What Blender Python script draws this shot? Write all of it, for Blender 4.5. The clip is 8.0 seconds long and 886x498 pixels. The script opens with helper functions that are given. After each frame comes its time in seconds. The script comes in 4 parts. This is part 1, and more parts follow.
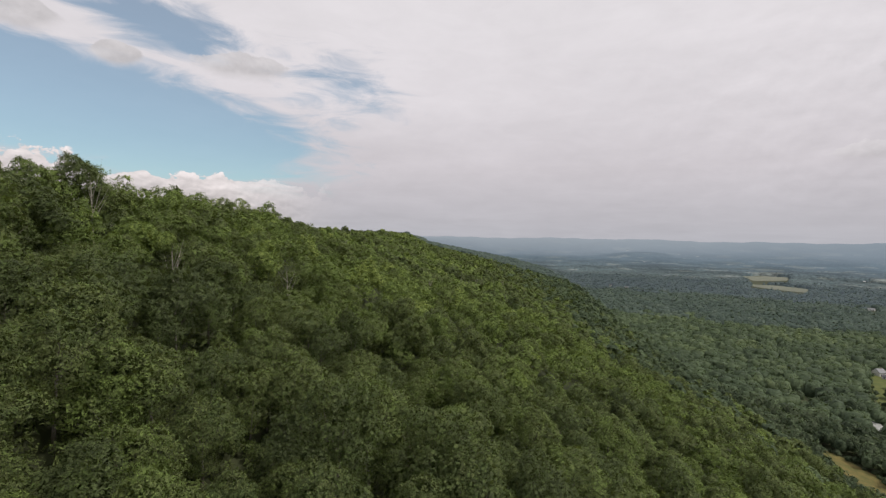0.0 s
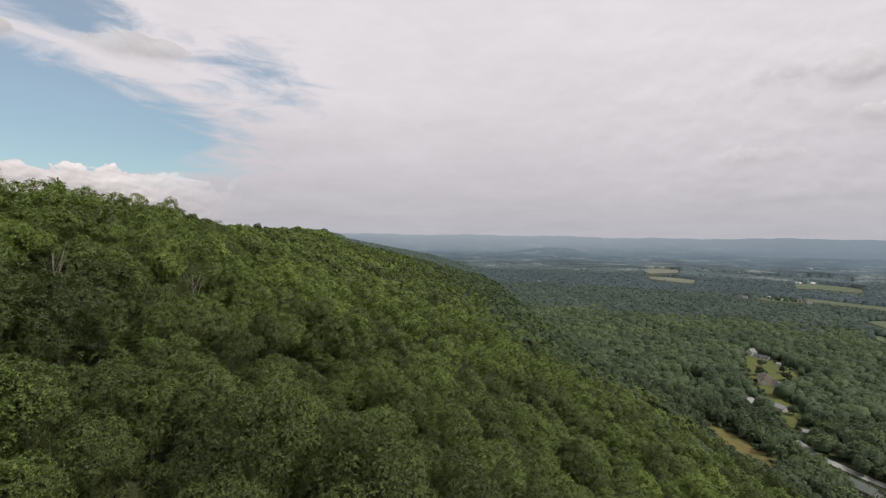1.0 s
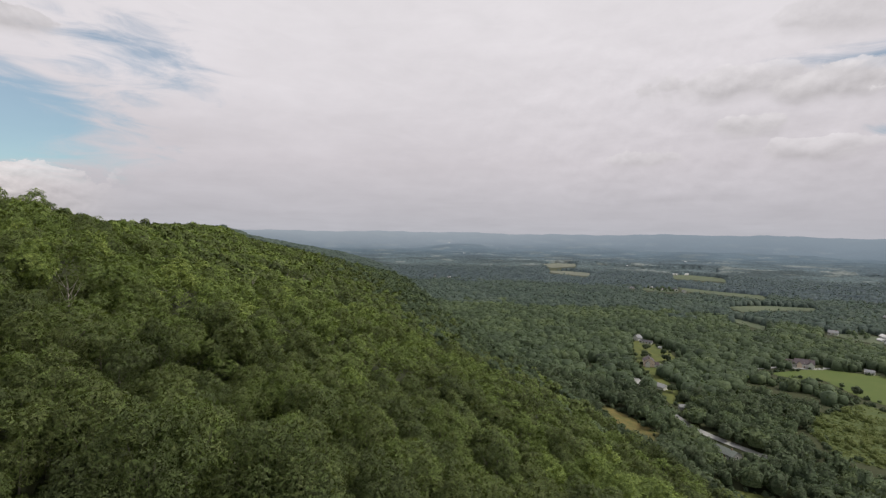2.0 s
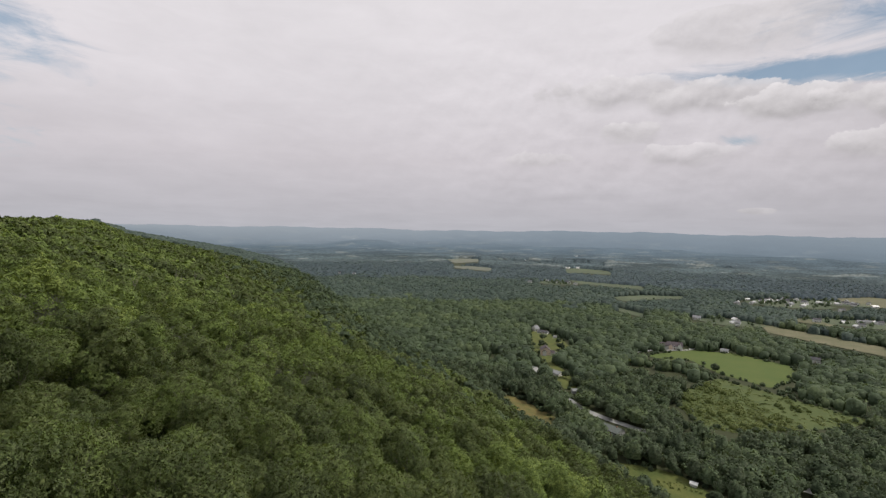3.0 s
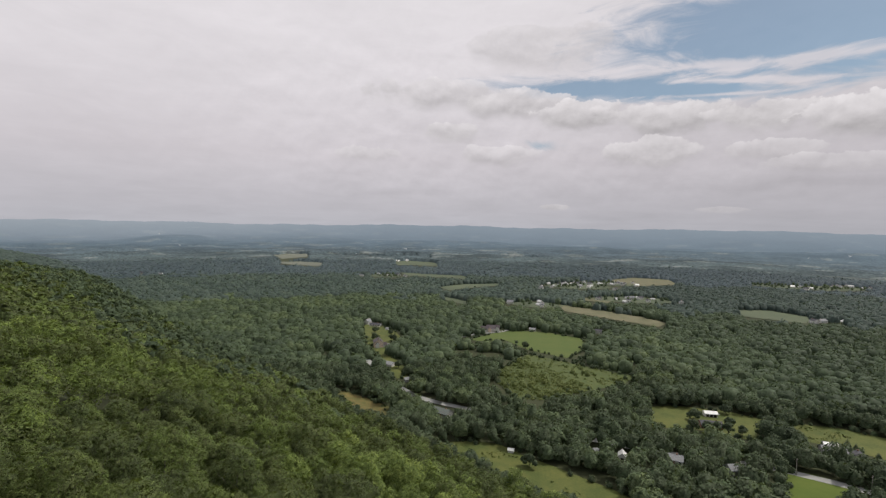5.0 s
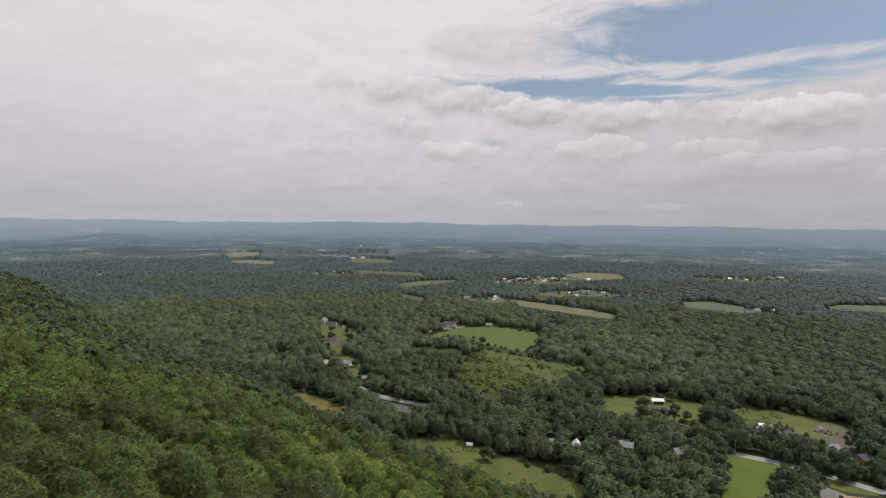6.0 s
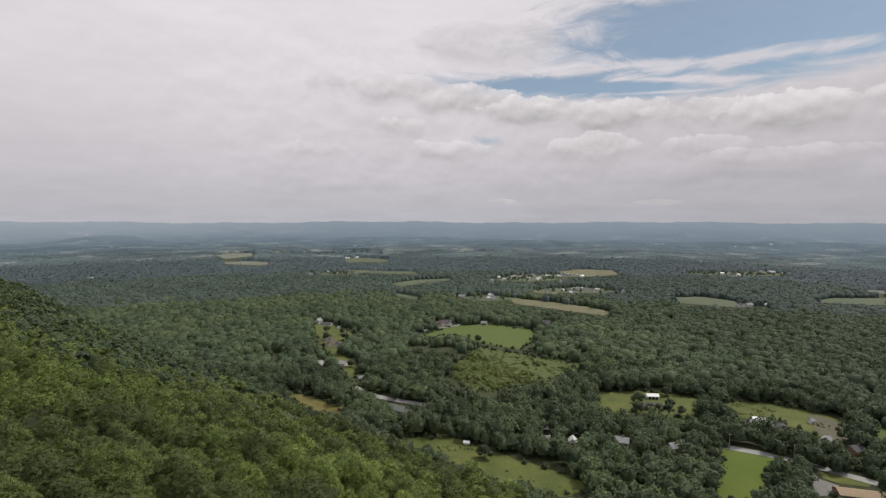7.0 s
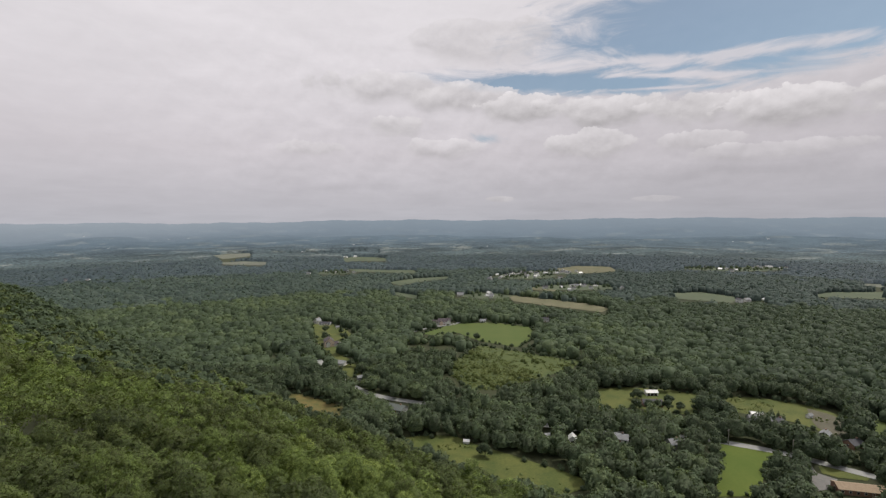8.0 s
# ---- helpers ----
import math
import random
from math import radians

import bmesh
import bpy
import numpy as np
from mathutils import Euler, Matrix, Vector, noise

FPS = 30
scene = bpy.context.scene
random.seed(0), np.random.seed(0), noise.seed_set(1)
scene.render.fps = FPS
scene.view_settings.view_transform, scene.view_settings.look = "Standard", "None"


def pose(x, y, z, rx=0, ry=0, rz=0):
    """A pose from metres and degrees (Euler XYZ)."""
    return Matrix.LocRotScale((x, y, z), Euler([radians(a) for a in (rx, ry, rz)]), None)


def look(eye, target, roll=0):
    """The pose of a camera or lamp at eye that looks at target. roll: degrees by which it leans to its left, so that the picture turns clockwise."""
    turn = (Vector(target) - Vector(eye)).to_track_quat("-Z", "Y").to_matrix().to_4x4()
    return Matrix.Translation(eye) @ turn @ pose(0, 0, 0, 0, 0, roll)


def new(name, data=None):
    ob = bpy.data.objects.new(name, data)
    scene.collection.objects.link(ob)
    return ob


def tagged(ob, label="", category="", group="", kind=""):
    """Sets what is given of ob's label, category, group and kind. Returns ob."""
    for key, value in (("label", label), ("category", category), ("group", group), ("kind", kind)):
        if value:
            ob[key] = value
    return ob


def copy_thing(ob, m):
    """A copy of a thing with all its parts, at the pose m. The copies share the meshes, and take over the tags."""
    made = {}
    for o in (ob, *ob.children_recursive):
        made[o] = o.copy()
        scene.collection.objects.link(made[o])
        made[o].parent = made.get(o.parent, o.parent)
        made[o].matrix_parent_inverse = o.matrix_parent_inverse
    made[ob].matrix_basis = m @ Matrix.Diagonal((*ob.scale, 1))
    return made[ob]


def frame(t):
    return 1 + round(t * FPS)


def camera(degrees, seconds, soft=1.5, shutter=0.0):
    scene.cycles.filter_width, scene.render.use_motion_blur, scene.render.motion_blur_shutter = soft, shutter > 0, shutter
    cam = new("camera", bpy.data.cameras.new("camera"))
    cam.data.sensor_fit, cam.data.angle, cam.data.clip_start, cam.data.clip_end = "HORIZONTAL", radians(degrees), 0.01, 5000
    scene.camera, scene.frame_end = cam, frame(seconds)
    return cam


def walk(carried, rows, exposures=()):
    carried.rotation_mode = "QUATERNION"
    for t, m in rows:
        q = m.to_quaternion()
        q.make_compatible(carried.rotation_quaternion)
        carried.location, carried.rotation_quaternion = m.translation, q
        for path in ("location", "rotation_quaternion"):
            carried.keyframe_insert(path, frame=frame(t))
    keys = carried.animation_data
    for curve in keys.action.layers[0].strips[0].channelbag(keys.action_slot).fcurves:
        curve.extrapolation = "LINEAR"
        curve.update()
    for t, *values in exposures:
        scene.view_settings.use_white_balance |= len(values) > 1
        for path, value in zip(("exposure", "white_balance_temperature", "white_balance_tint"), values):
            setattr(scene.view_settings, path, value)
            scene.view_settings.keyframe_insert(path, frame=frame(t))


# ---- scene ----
cam = camera(85.79, 8.0, soft=1.3)
# seconds, place, turn to the left, tilt, lean
PATH = [
    (0, 4.48, 0.30, 136.97, 58.140, -1.526, 1.161),
    (0.5, 4.07, 0.53, 137.02, 53.339, -1.586, 1.047),
    (1, 3.79, 0.44, 137.30, 48.491, -1.710, 0.992),
    (1.5, 3.44, 0.23, 137.49, 43.261, -1.832, 0.964),
    (3, 2.21, -0.10, 138.25, 26.376, -2.246, 1.179),
    (3.5, 1.85, -0.34, 138.44, 20.929, -2.350, 1.213),
    (4, 1.57, -0.34, 138.59, 15.816, -2.390, 1.126),
    (4.5, 1.31, -0.41, 138.85, 11.015, -2.513, 1.132),
    (5, 0.94, -0.19, 138.96, 6.189, -2.619, 1.084),
    (5.2, 0.87, -0.19, 139.04, 4.436, -2.706, 1.132),
    (6.5, -0.01, -0.14, 139.06, 0.430, -2.989, 0.524),
    (7, -0.02, -0.22, 139.37, 0.233, -3.088, 0.159),
    (7.5, -0.14, -0.12, 139.80, 0.058, -3.222, -0.145),
    (8, -0.00, 0.00, 140.00, 0.000, -3.333, -0.404),
]
walk(cam, [(t, pose(x, y, z, 90 + tilt, 0, turn) @ pose(0, 0, 0, 0, 0, lean)) for t, x, y, z, turn, tilt, lean in PATH])

# ---- node helpers ----
class Nodes:
    """Short-hand for a node tree."""

    def __init__(self, tree):
        self.tree = tree
        tree.nodes.clear()

    def add(self, kind, **props):
        n = self.tree.nodes.new(kind)
        for key, value in props.items():
            setattr(n, key, value)
        return n

    def put(self, socket, value):
        if isinstance(value, bpy.types.NodeSocket):
            self.tree.links.new(value, socket)
        elif value is not None:
            socket.default_value = value

    def m(self, op, a, b=None, c=None, clamp=False):
        n = self.add("ShaderNodeMath", operation=op, use_clamp=clamp)
        for i, v in enumerate((a, b, c)):
            self.put(n.inputs[i], v)
        return n.outputs[0]

    def v(self, op, a, b=None):
        n = self.add("ShaderNodeVectorMath", operation=op)
        self.put(n.inputs[0], a)
        self.put(n.inputs[1], b)
        return n.outputs["Value"] if op in ("LENGTH", "DOT_PRODUCT") else n.outputs[0]

    def xyz(self, x, y, z):
        n = self.add("ShaderNodeCombineXYZ")
        for i, v in enumerate((x, y, z)):
            self.put(n.inputs[i], v)
        return n.outputs[0]

    def split(self, vec):
        n = self.add("ShaderNodeSeparateXYZ")
        self.put(n.inputs[0], vec)
        return n.outputs

    def step(self, x, lo, hi, a=0.0, b=1.0):
        n = self.add("ShaderNodeMapRange", interpolation_type="SMOOTHSTEP")
        for i, v in enumerate((x, lo, hi, a, b)):
            self.put(n.inputs[i], v)
        return n.outputs[0]

    def noise(self, vec, scale, detail=4.0, rough=0.55, distort=0.0):
        n = self.add("ShaderNodeTexNoise")
        self.put(n.inputs["Vector"], vec)
        for key, v in (("Scale", scale), ("Detail", detail), ("Roughness", rough), ("Distortion", distort)):
            n.inputs[key].default_value = v
        return n.outputs["Fac"]

    def mix(self, fac, a, b, blend="MIX"):
        n = self.add("ShaderNodeMix", data_type="RGBA", blend_type=blend)
        self.put(n.inputs[0], fac)
        self.put(n.inputs[6], a if isinstance(a, bpy.types.NodeSocket) else (*a, 1))
        self.put(n.inputs[7], b if isinstance(b, bpy.types.NodeSocket) else (*b, 1))
        return n.outputs[2]

    def ramp(self, fac, stops):
        n = self.add("ShaderNodeValToRGB")
        while len(n.color_ramp.elements) < len(stops):
            n.color_ramp.elements.new(0.5)
        for e, (p, col) in zip(n.color_ramp.elements, stops):
            e.position, e.color = p, (*col, 1)
        self.put(n.inputs[0], fac)
        return n.outputs[0]


# ---- sky and sun ----
SUN_AZ, SUN_EL = -58.0, 54.0  # degrees to the left of +y, and above the horizon
world = bpy.data.worlds.new("world")
scene.world = world
world.use_nodes = True
w = Nodes(world.node_tree)
way = w.add("ShaderNodeTexCoord").outputs["Generated"]
wx, wy, wz = w.split(way)
az = w.m("MULTIPLY", w.m("ARCTAN2", w.m("MULTIPLY", wx, -1.0), wy), 57.2958)
el = w.m("MULTIPLY", w.m("ARCSINE", wz), 57.2958)
sky = w.add("ShaderNodeTexSky", sky_type="NISHITA", sun_disc=False, sun_elevation=radians(SUN_EL),
            sun_rotation=radians(-SUN_AZ), altitude=300, air_density=1.0, dust_density=0.9, ozone_density=2.2)
low = w.m("MAXIMUM", wz, 0.0)
flat = w.v("MULTIPLY", way, w.xyz(*[w.m("DIVIDE", 1.0, w.m("ADD", low, 0.09))] * 2, 1.0))  # a level cloud deck, seen in perspective
sphere = w.xyz(w.m("MULTIPLY", az, 0.1), w.m("MULTIPLY", el, 0.17), 3.0)
deck = w.noise(flat, 0.75, 7, 0.55, 0.4)
wisp = w.noise(w.v("MULTIPLY", sphere, (1.0, 2.2, 1)), 1.3, 8, 0.62, 0.8)
ball = w.xyz(w.m("MULTIPLY", az, 0.1), w.m("MULTIPLY", el, 0.135), 7.0)
puff = w.noise(ball, 2.3, 8, 0.56, 0.1)
fine_puff = w.noise(sphere, 4.2, 8, 0.55, 0.2)
fine_up = w.noise(w.v("ADD", sphere, (0.02, 0.06, 0)), 4.2, 6, 0.5, 0.2)
puff_up = w.noise(w.v("ADD", ball, (0.02, 0.09, 0)), 2.3, 5, 0.5, 0.1)

def oval(a, e, ra, re, lean=0.0):
    """1 in the middle of an oval of the sky, 0 on its rim, less outside."""
    da = w.m("SUBTRACT", az, a)
    de = w.m("SUBTRACT", w.m("SUBTRACT", el, e), w.m("MULTIPLY", da, lean))
    q = w.m("ADD", w.m("POWER", w.m("DIVIDE", w.m("ABSOLUTE", da), ra), 2.0), w.m("POWER", w.m("DIVIDE", w.m("ABSOLUTE", de), re), 2.0))
    return w.m("SUBTRACT", 1.0, w.m("SQRT", q))

def most(items):
    out = items[0]
    for other in items[1:]:
        out = w.m("MAXIMUM", out, other)
    return out

# gaps in the overcast where the blue shows
def open_sky(a, e, ra, re, lean=0.0, strength=1.5):
    return w.m("MULTIPLY", oval(a, e, ra, re, lean), strength)

gap = most([open_sky(94, 11.0, 25, 6.4, 0.13, 2.4), open_sky(112, 13, 14, 9), open_sky(89, 20.5, 9, 3.0, 0.1, 1.2), open_sky(71, 16.5, 7, 3.6, 0.1, 0.62), open_sky(-33, 18.9, 26, 5.6, 0.02), open_sky(-15, 15.2, 17, 1.5, 0.085, 1.3),
            open_sky(-5.2, 9.6, 2.5, 0.7, 0.0, 0.5), open_sky(150, 40, 40, 18), open_sky(-120, 35, 50, 14)])
veil = w.m("MULTIPLY", w.m("SUBTRACT", wisp, 0.47), 2.0)
blue = w.m("MULTIPLY", w.step(w.m("SUBTRACT", gap, veil), -0.2, 0.7), w.step(az, 0.0, 60.0, 0.80, 0.74))
# brightness of the overcast: darker towards the horizon, streaked
veil_col = w.ramp(w.m("DIVIDE", w.m("MAXIMUM", el, 0.0), 40.0), [(0.0, (0.475, 0.472, 0.512)), (0.05, (0.500, 0.486, 0.522)), (0.2, (0.615, 0.580, 0.612)), (0.4, (0.725, 0.690, 0.720)), (1.0, (0.80, 0.77, 0.79))])
streak = w.m("ADD", 0.82, w.m("ADD", w.m("MULTIPLY", deck, 0.22), w.m("MULTIPLY", wisp, 0.13)))
lumps = w.m("MULTIPLY", w.m("SUBTRACT", w.m("SUBTRACT", puff, puff_up), 0.0), w.m("MULTIPLY", w.step(el, 1.0, 6.0), w.step(el, 14.0, 26.0, 1.0, 0.15)))
streak = w.m("ADD", streak, w.m("ADD", w.m("MULTIPLY", lumps, w.step(az, 10.0, 45.0, 0.34, 0.06)), w.m("MULTIPLY", w.m("SUBTRACT", puff, 0.5), 0.07)))
streak = w.m("MULTIPLY", streak, w.step(az, -32.0, 6.0, 0.89, 1.0))
cover = w.v("MULTIPLY", veil_col, w.xyz(streak, streak, streak))
lit = w.m("MULTIPLY", w.m("SUBTRACT", puff, puff_up), 0.6)
clouds = cover

def heap(a, e, ra, re, rough=2.0, strength=0.92, contrast=0.19):
    """A heaped cloud: ragged and bright above, soft and grey below."""
    global clouds, blue
    rel = w.m("DIVIDE", w.m("SUBTRACT", el, e), re)
    edge = w.m("ADD", oval(a, e, ra, re), w.m("ADD", w.m("MULTIPLY", w.m("SUBTRACT", puff, 0.5), rough), w.m("MULTIPLY", w.m("SUBTRACT", fine_puff, 0.5), rough * 0.35)))
    mask = w.m("MULTIPLY", w.step(edge, 0.0, w.step(rel, -0.6, 0.5, 0.8, 0.12)), strength)
    lum = w.m("ADD", w.m("ADD", 0.55, lit), w.m("MULTIPLY", rel, contrast), clamp=True)
    clouds = w.mix(mask, clouds, w.v("MULTIPLY", w.xyz(lum, lum, lum), w.xyz(1.02, 0.975, 0.995)))
    blue = w.m("MULTIPLY", blue, w.m("SUBTRACT", 1.0, mask))

# the bank of heaped cloud behind the crest
top_edge = w.m("ADD", 7.5, w.m("MULTIPLY", w.m("SUBTRACT", az, 101), 0.10))
depth = w.m("SUBTRACT", top_edge, el)
bank = w.m("MULTIPLY", w.step(w.m("ADD", w.m("DIVIDE", depth, 2.4), w.m("ADD", w.m("MULTIPLY", w.m("SUBTRACT", puff, 0.5), 3.7), w.m("MULTIPLY", w.m("SUBTRACT", fine_puff, 0.5), 1.6))), 0.0, 0.12), w.step(az, 69, 84))
bank_lum = w.m("ADD", w.m("ADD", 0.78, w.m("MULTIPLY", w.m("SUBTRACT", fine_puff, fine_up), 0.8)), w.m("MULTIPLY", w.m("MINIMUM", w.m("MAXIMUM", depth, -1.0), 3.0), -0.085), clamp=True)
clouds = w.mix(w.m("MULTIPLY", bank, 0.9), clouds, w.v("MULTIPLY", w.xyz(bank_lum, bank_lum, bank_lum), w.xyz(1.05, 0.965, 0.955)))
blue = w.m("MULTIPLY", blue, w.m("SUBTRACT", 1.0, bank))
thread = w.step(w.m("ADD", most([oval(-28, 16.3, 24, 0.8, 0.045), oval(-27, 14.85, 13, 0.42, 0.1), oval(-24, 13.9, 9, 0.3, 0.05)]), w.m("MULTIPLY", w.m("SUBTRACT", wisp, 0.47), 2.6)), 0.0, 0.9)
clouds = w.mix(w.m("MULTIPLY", thread, 0.5), clouds, (0.70, 0.67, 0.71))
blue = w.m("MULTIPLY", blue, w.m("SUBTRACT", 1.0, w.m("MULTIPLY", thread, 0.85)))
heap(-4.5, 19.6, 9, 3.0, 1.3, 0.5, 0.06)
heap(7, 15.0, 9, 2.1, 1.7, 0.65)
heap(-2, 14.0, 7, 2.0, 1.6, 0.75)
heap(-9.5, 12.6, 6, 1.8)
heap(-18.5, 12.0, 7.5, 2.1)
heap(-27, 11.4, 5.5, 1.8)
heap(-36, 10.2, 7.0, 2.3)
heap(-45, 10.4, 6, 2.6)
heap(-17, 8.3, 6.0, 1.9, 1.8, 0.7)
heap(-28, 8.0, 5, 1.2, 2.0, 0.5)
heap(5.5, 11.0, 3.6, 1.5, 2.0, 0.7)
heap(15, 8.2, 4.0, 1.2, 2.0, 0.5)
heap(0, 8.4, 6.0, 1.3, 2.0, 0.5)
heap(-34, 6.6, 9, 1.1, 2.0, 0.4)
heap(81, 17.4, 6.5, 1.5, 1.6, 0.75, 0.08)
heap(92.8, 16.6, 2.8, 1.3, 1.0, 0.9, 0.05)
heap(100, 18.4, 4, 1.6, 1.0, 0.8, 0.05)
heap(-6.8, 2.5, 2.0, 0.45, 1.0, 0.6, 0.06)
heap(-24, 2.3, 2.6, 0.4, 1.0, 0.4, 0.06)
bg_cloud, bg_sky = w.add("ShaderNodeBackground"), w.add("ShaderNodeBackground")
w.put(bg_cloud.inputs[0], clouds)
w.put(bg_cloud.inputs[1], 1.0)
clear = w.step(az, -20.0, 70.0)
w.put(bg_sky.inputs[0], w.v("MULTIPLY", sky.outputs[0], w.xyz(w.m("MULTIPLY_ADD", clear, 0.36, 0.78), w.m("MULTIPLY_ADD", clear, 0.48, 0.88), w.m("MULTIPLY_ADD", clear, 0.42, 0.82))))
w.put(bg_sky.inputs[1], 0.088)
both = w.add("ShaderNodeMixShader")
w.put(both.inputs[0], blue)
w.put(both.inputs[1], bg_cloud.outputs[0])
w.put(both.inputs[2], bg_sky.outputs[0])
w.put(w.add("ShaderNodeOutputWorld").inputs[0], both.outputs[0])

sun_data = bpy.data.lights.new("sun", "SUN")
sun_data.energy, sun_data.angle, sun_data.color = 3.1, radians(7), (1.0, 0.95, 0.86)
sun = new("sun", sun_data)
sun.matrix_world = look((0, 0, 600), (math.sin(radians(SUN_AZ)) * 600, -math.cos(radians(SUN_AZ)) * 600, 600 - 600 * math.tan(radians(SUN_EL))))


# ---- materials ----
def material(name):
    mat = bpy.data.materials.new(name)
    mat.use_nodes = True
    return mat, Nodes(mat.node_tree)

def finish(n, colour, rough=0.8, bump=None, bump_by=0.3, metal=0.0, spec=0.3):
    p = n.add("ShaderNodeBsdfPrincipled")
    n.put(p.inputs["Base Color"], colour if isinstance(colour, bpy.types.NodeSocket) else (*colour, 1))
    n.put(p.inputs["Roughness"], rough)
    p.inputs["Metallic"].default_value, p.inputs["Specular IOR Level"].default_value = metal, spec
    if bump is not None:
        b = n.add("ShaderNodeBump")
        b.inputs["Strength"].default_value = bump_by
        n.put(b.inputs["Height"], bump)
        n.tree.links.new(b.outputs[0], p.inputs["Normal"])
    n.tree.links.new(p.outputs[0], n.add("ShaderNodeOutputMaterial").inputs[0])

def foliage(name, stops, joined=False, through_light=0.32, cut=0.0, grain=0.0, depth=0.45):
    """Leaves; each tree has its own hue: by the object, or in joined woods by the tree's own value."""
    mat, n = material(name)
    if joined:
        own = n.add("ShaderNodeAttribute", attribute_name="tint").outputs["Fac"]
    else:
        own = n.m("MULTIPLY", n.add("ShaderNodeObjectInfo").outputs["Random"], 0.62)
    leaf = n.add("ShaderNodeNewGeometry").outputs["Random Per Island"]
    spot = n.noise(n.add("ShaderNodeTexCoord").outputs["Object"], 0.42, 3)
    fac = n.m("ADD", n.m("MULTIPLY", own, 0.78), n.m("ADD", n.m("MULTIPLY", leaf, 0.22), n.m("MULTIPLY", n.m("SUBTRACT", spot, 0.44), 0.75)), clamp=True)
    col = n.ramp(fac, stops)
    if grain:
        # single leaves lighter and darker than their spray
        speck = n.add("ShaderNodeTexVoronoi")
        n.put(speck.inputs["Vector"], n.add("ShaderNodeTexCoord").outputs["Object"])
        speck.inputs["Scale"].default_value = grain
        tone = n.step(n.split(speck.outputs["Color"])[0], 0.0, 1.0, 1 - depth, 1 + depth)
        col = n.v("MULTIPLY", col, n.xyz(tone, tone, tone))
    p = n.add("ShaderNodeBsdfPrincipled")
    n.put(p.inputs["Base Color"], col)
    p.inputs["Roughness"].default_value, p.inputs["Specular IOR Level"].default_value = 0.6, 0.12
    t = n.add("ShaderNodeBsdfTranslucent")
    n.put(t.inputs[0], n.mix(1.0, col, (1.0, 1.0, 0.55), "MULTIPLY"))
    s = n.add("ShaderNodeMixShader")
    s.inputs[0].default_value = through_light
    n.tree.links.new(p.outputs[0], s.inputs[1])
    n.tree.links.new(t.outputs[0], s.inputs[2])
    out = s.outputs[0]
    if cut:
        # single leaves on each spray: the gaps between them are open
        cell = n.add("ShaderNodeTexVoronoi")
        n.put(cell.inputs["Vector"], n.add("ShaderNodeTexCoord").outputs["Object"])
        cell.inputs["Scale"].default_value = cut
        gaps = n.add("ShaderNodeMixShader")
        n.put(gaps.inputs[0], n.m("GREATER_THAN", cell.outputs["Distance"], 0.50))
        n.tree.links.new(out, gaps.inputs[1])
        n.tree.links.new(n.add("ShaderNodeBsdfTransparent").outputs[0], gaps.inputs[2])
        out = gaps.outputs[0]
    n.tree.links.new(out, n.add("ShaderNodeOutputMaterial").inputs[0])
    return mat

def plain(name, a, b, scale=0.5, rough=0.8, fine=6.0, bump_by=0.15, metal=0.0, spec=0.3):
    """A surface between two colours, varied at two scales."""
    mat, n = material(name)
    at = n.add("ShaderNodeTexCoord").outputs["Object"]
    big, small = n.noise(at, scale, 4), n.noise(at, scale * fine, 5, 0.65)
    fac = n.step(n.m("ADD", n.m("MULTIPLY", big, 0.6), n.m("MULTIPLY", small, 0.4)), 0.3, 0.7)
    finish(n, n.mix(fac, a, b), rough, small, bump_by, metal, spec)
    return mat

SLOPE_GREENS = [(0.0, (0.056, 0.075, 0.030)), (0.2, (0.072, 0.089, 0.037)), (0.34, (0.076, 0.105, 0.034)), (0.46, (0.102, 0.120, 0.046)), (0.62, (0.107, 0.145, 0.042)), (0.85, (0.140, 0.189, 0.050)), (1.0, (0.184, 0.231, 0.063))]
VALLEY_GREENS = [(0.0, (0.037, 0.052, 0.031)), (0.4, (0.066, 0.093, 0.050)), (0.55, (0.082, 0.103, 0.059)), (0.75, (0.086, 0.121, 0.065)), (1.0, (0.122, 0.156, 0.075))]
MIDDLE_GREENS = [(0.0, (0.044, 0.063, 0.038)), (0.4, (0.077, 0.107, 0.061)), (0.75, (0.099, 0.134, 0.072)), (1.0, (0.130, 0.167, 0.081))]
# the next two palettes have distance haze painted in as blue
FAR_HAZE_GREENS = [(0.0, (0.049, 0.070, 0.062)), (0.4, (0.071, 0.100, 0.085)), (0.75, (0.088, 0.120, 0.098)), (1.0, (0.107, 0.138, 0.107))]
OUTER_HAZE_GREENS = [(0.0, (0.063, 0.088, 0.105)), (0.4, (0.078, 0.106, 0.121)), (0.75, (0.092, 0.124, 0.134)), (1.0, (0.109, 0.141, 0.146))]
SCRUB_GREENS = [(0.0, (0.093, 0.123, 0.040)), (0.5, (0.121, 0.151, 0.049)), (1.0, (0.157, 0.182, 0.062))]
M_LEAF = foliage("oak_leaves", SLOPE_GREENS, cut=6.5, grain=5.0)
M_NEAR_SLOPE = foliage("ridge_leaves", SLOPE_GREENS, True, cut=4.0, grain=3.0)
M_MID_SLOPE = foliage("flank_leaves", SLOPE_GREENS, True, cut=2.2, grain=2.0)
M_SLOPE = foliage("slope_leaves", SLOPE_GREENS, True, grain=1.4)
M_VALLEY = foliage("valley_leaves", VALLEY_GREENS, True, grain=1.4, depth=0.3)
M_MIDDLE = foliage("middle_leaves", MIDDLE_GREENS, True, grain=0.8, depth=0.2)
M_FAR_HAZE_LEAF = foliage("far_leaves", FAR_HAZE_GREENS, True, grain=0.5, depth=0.2)
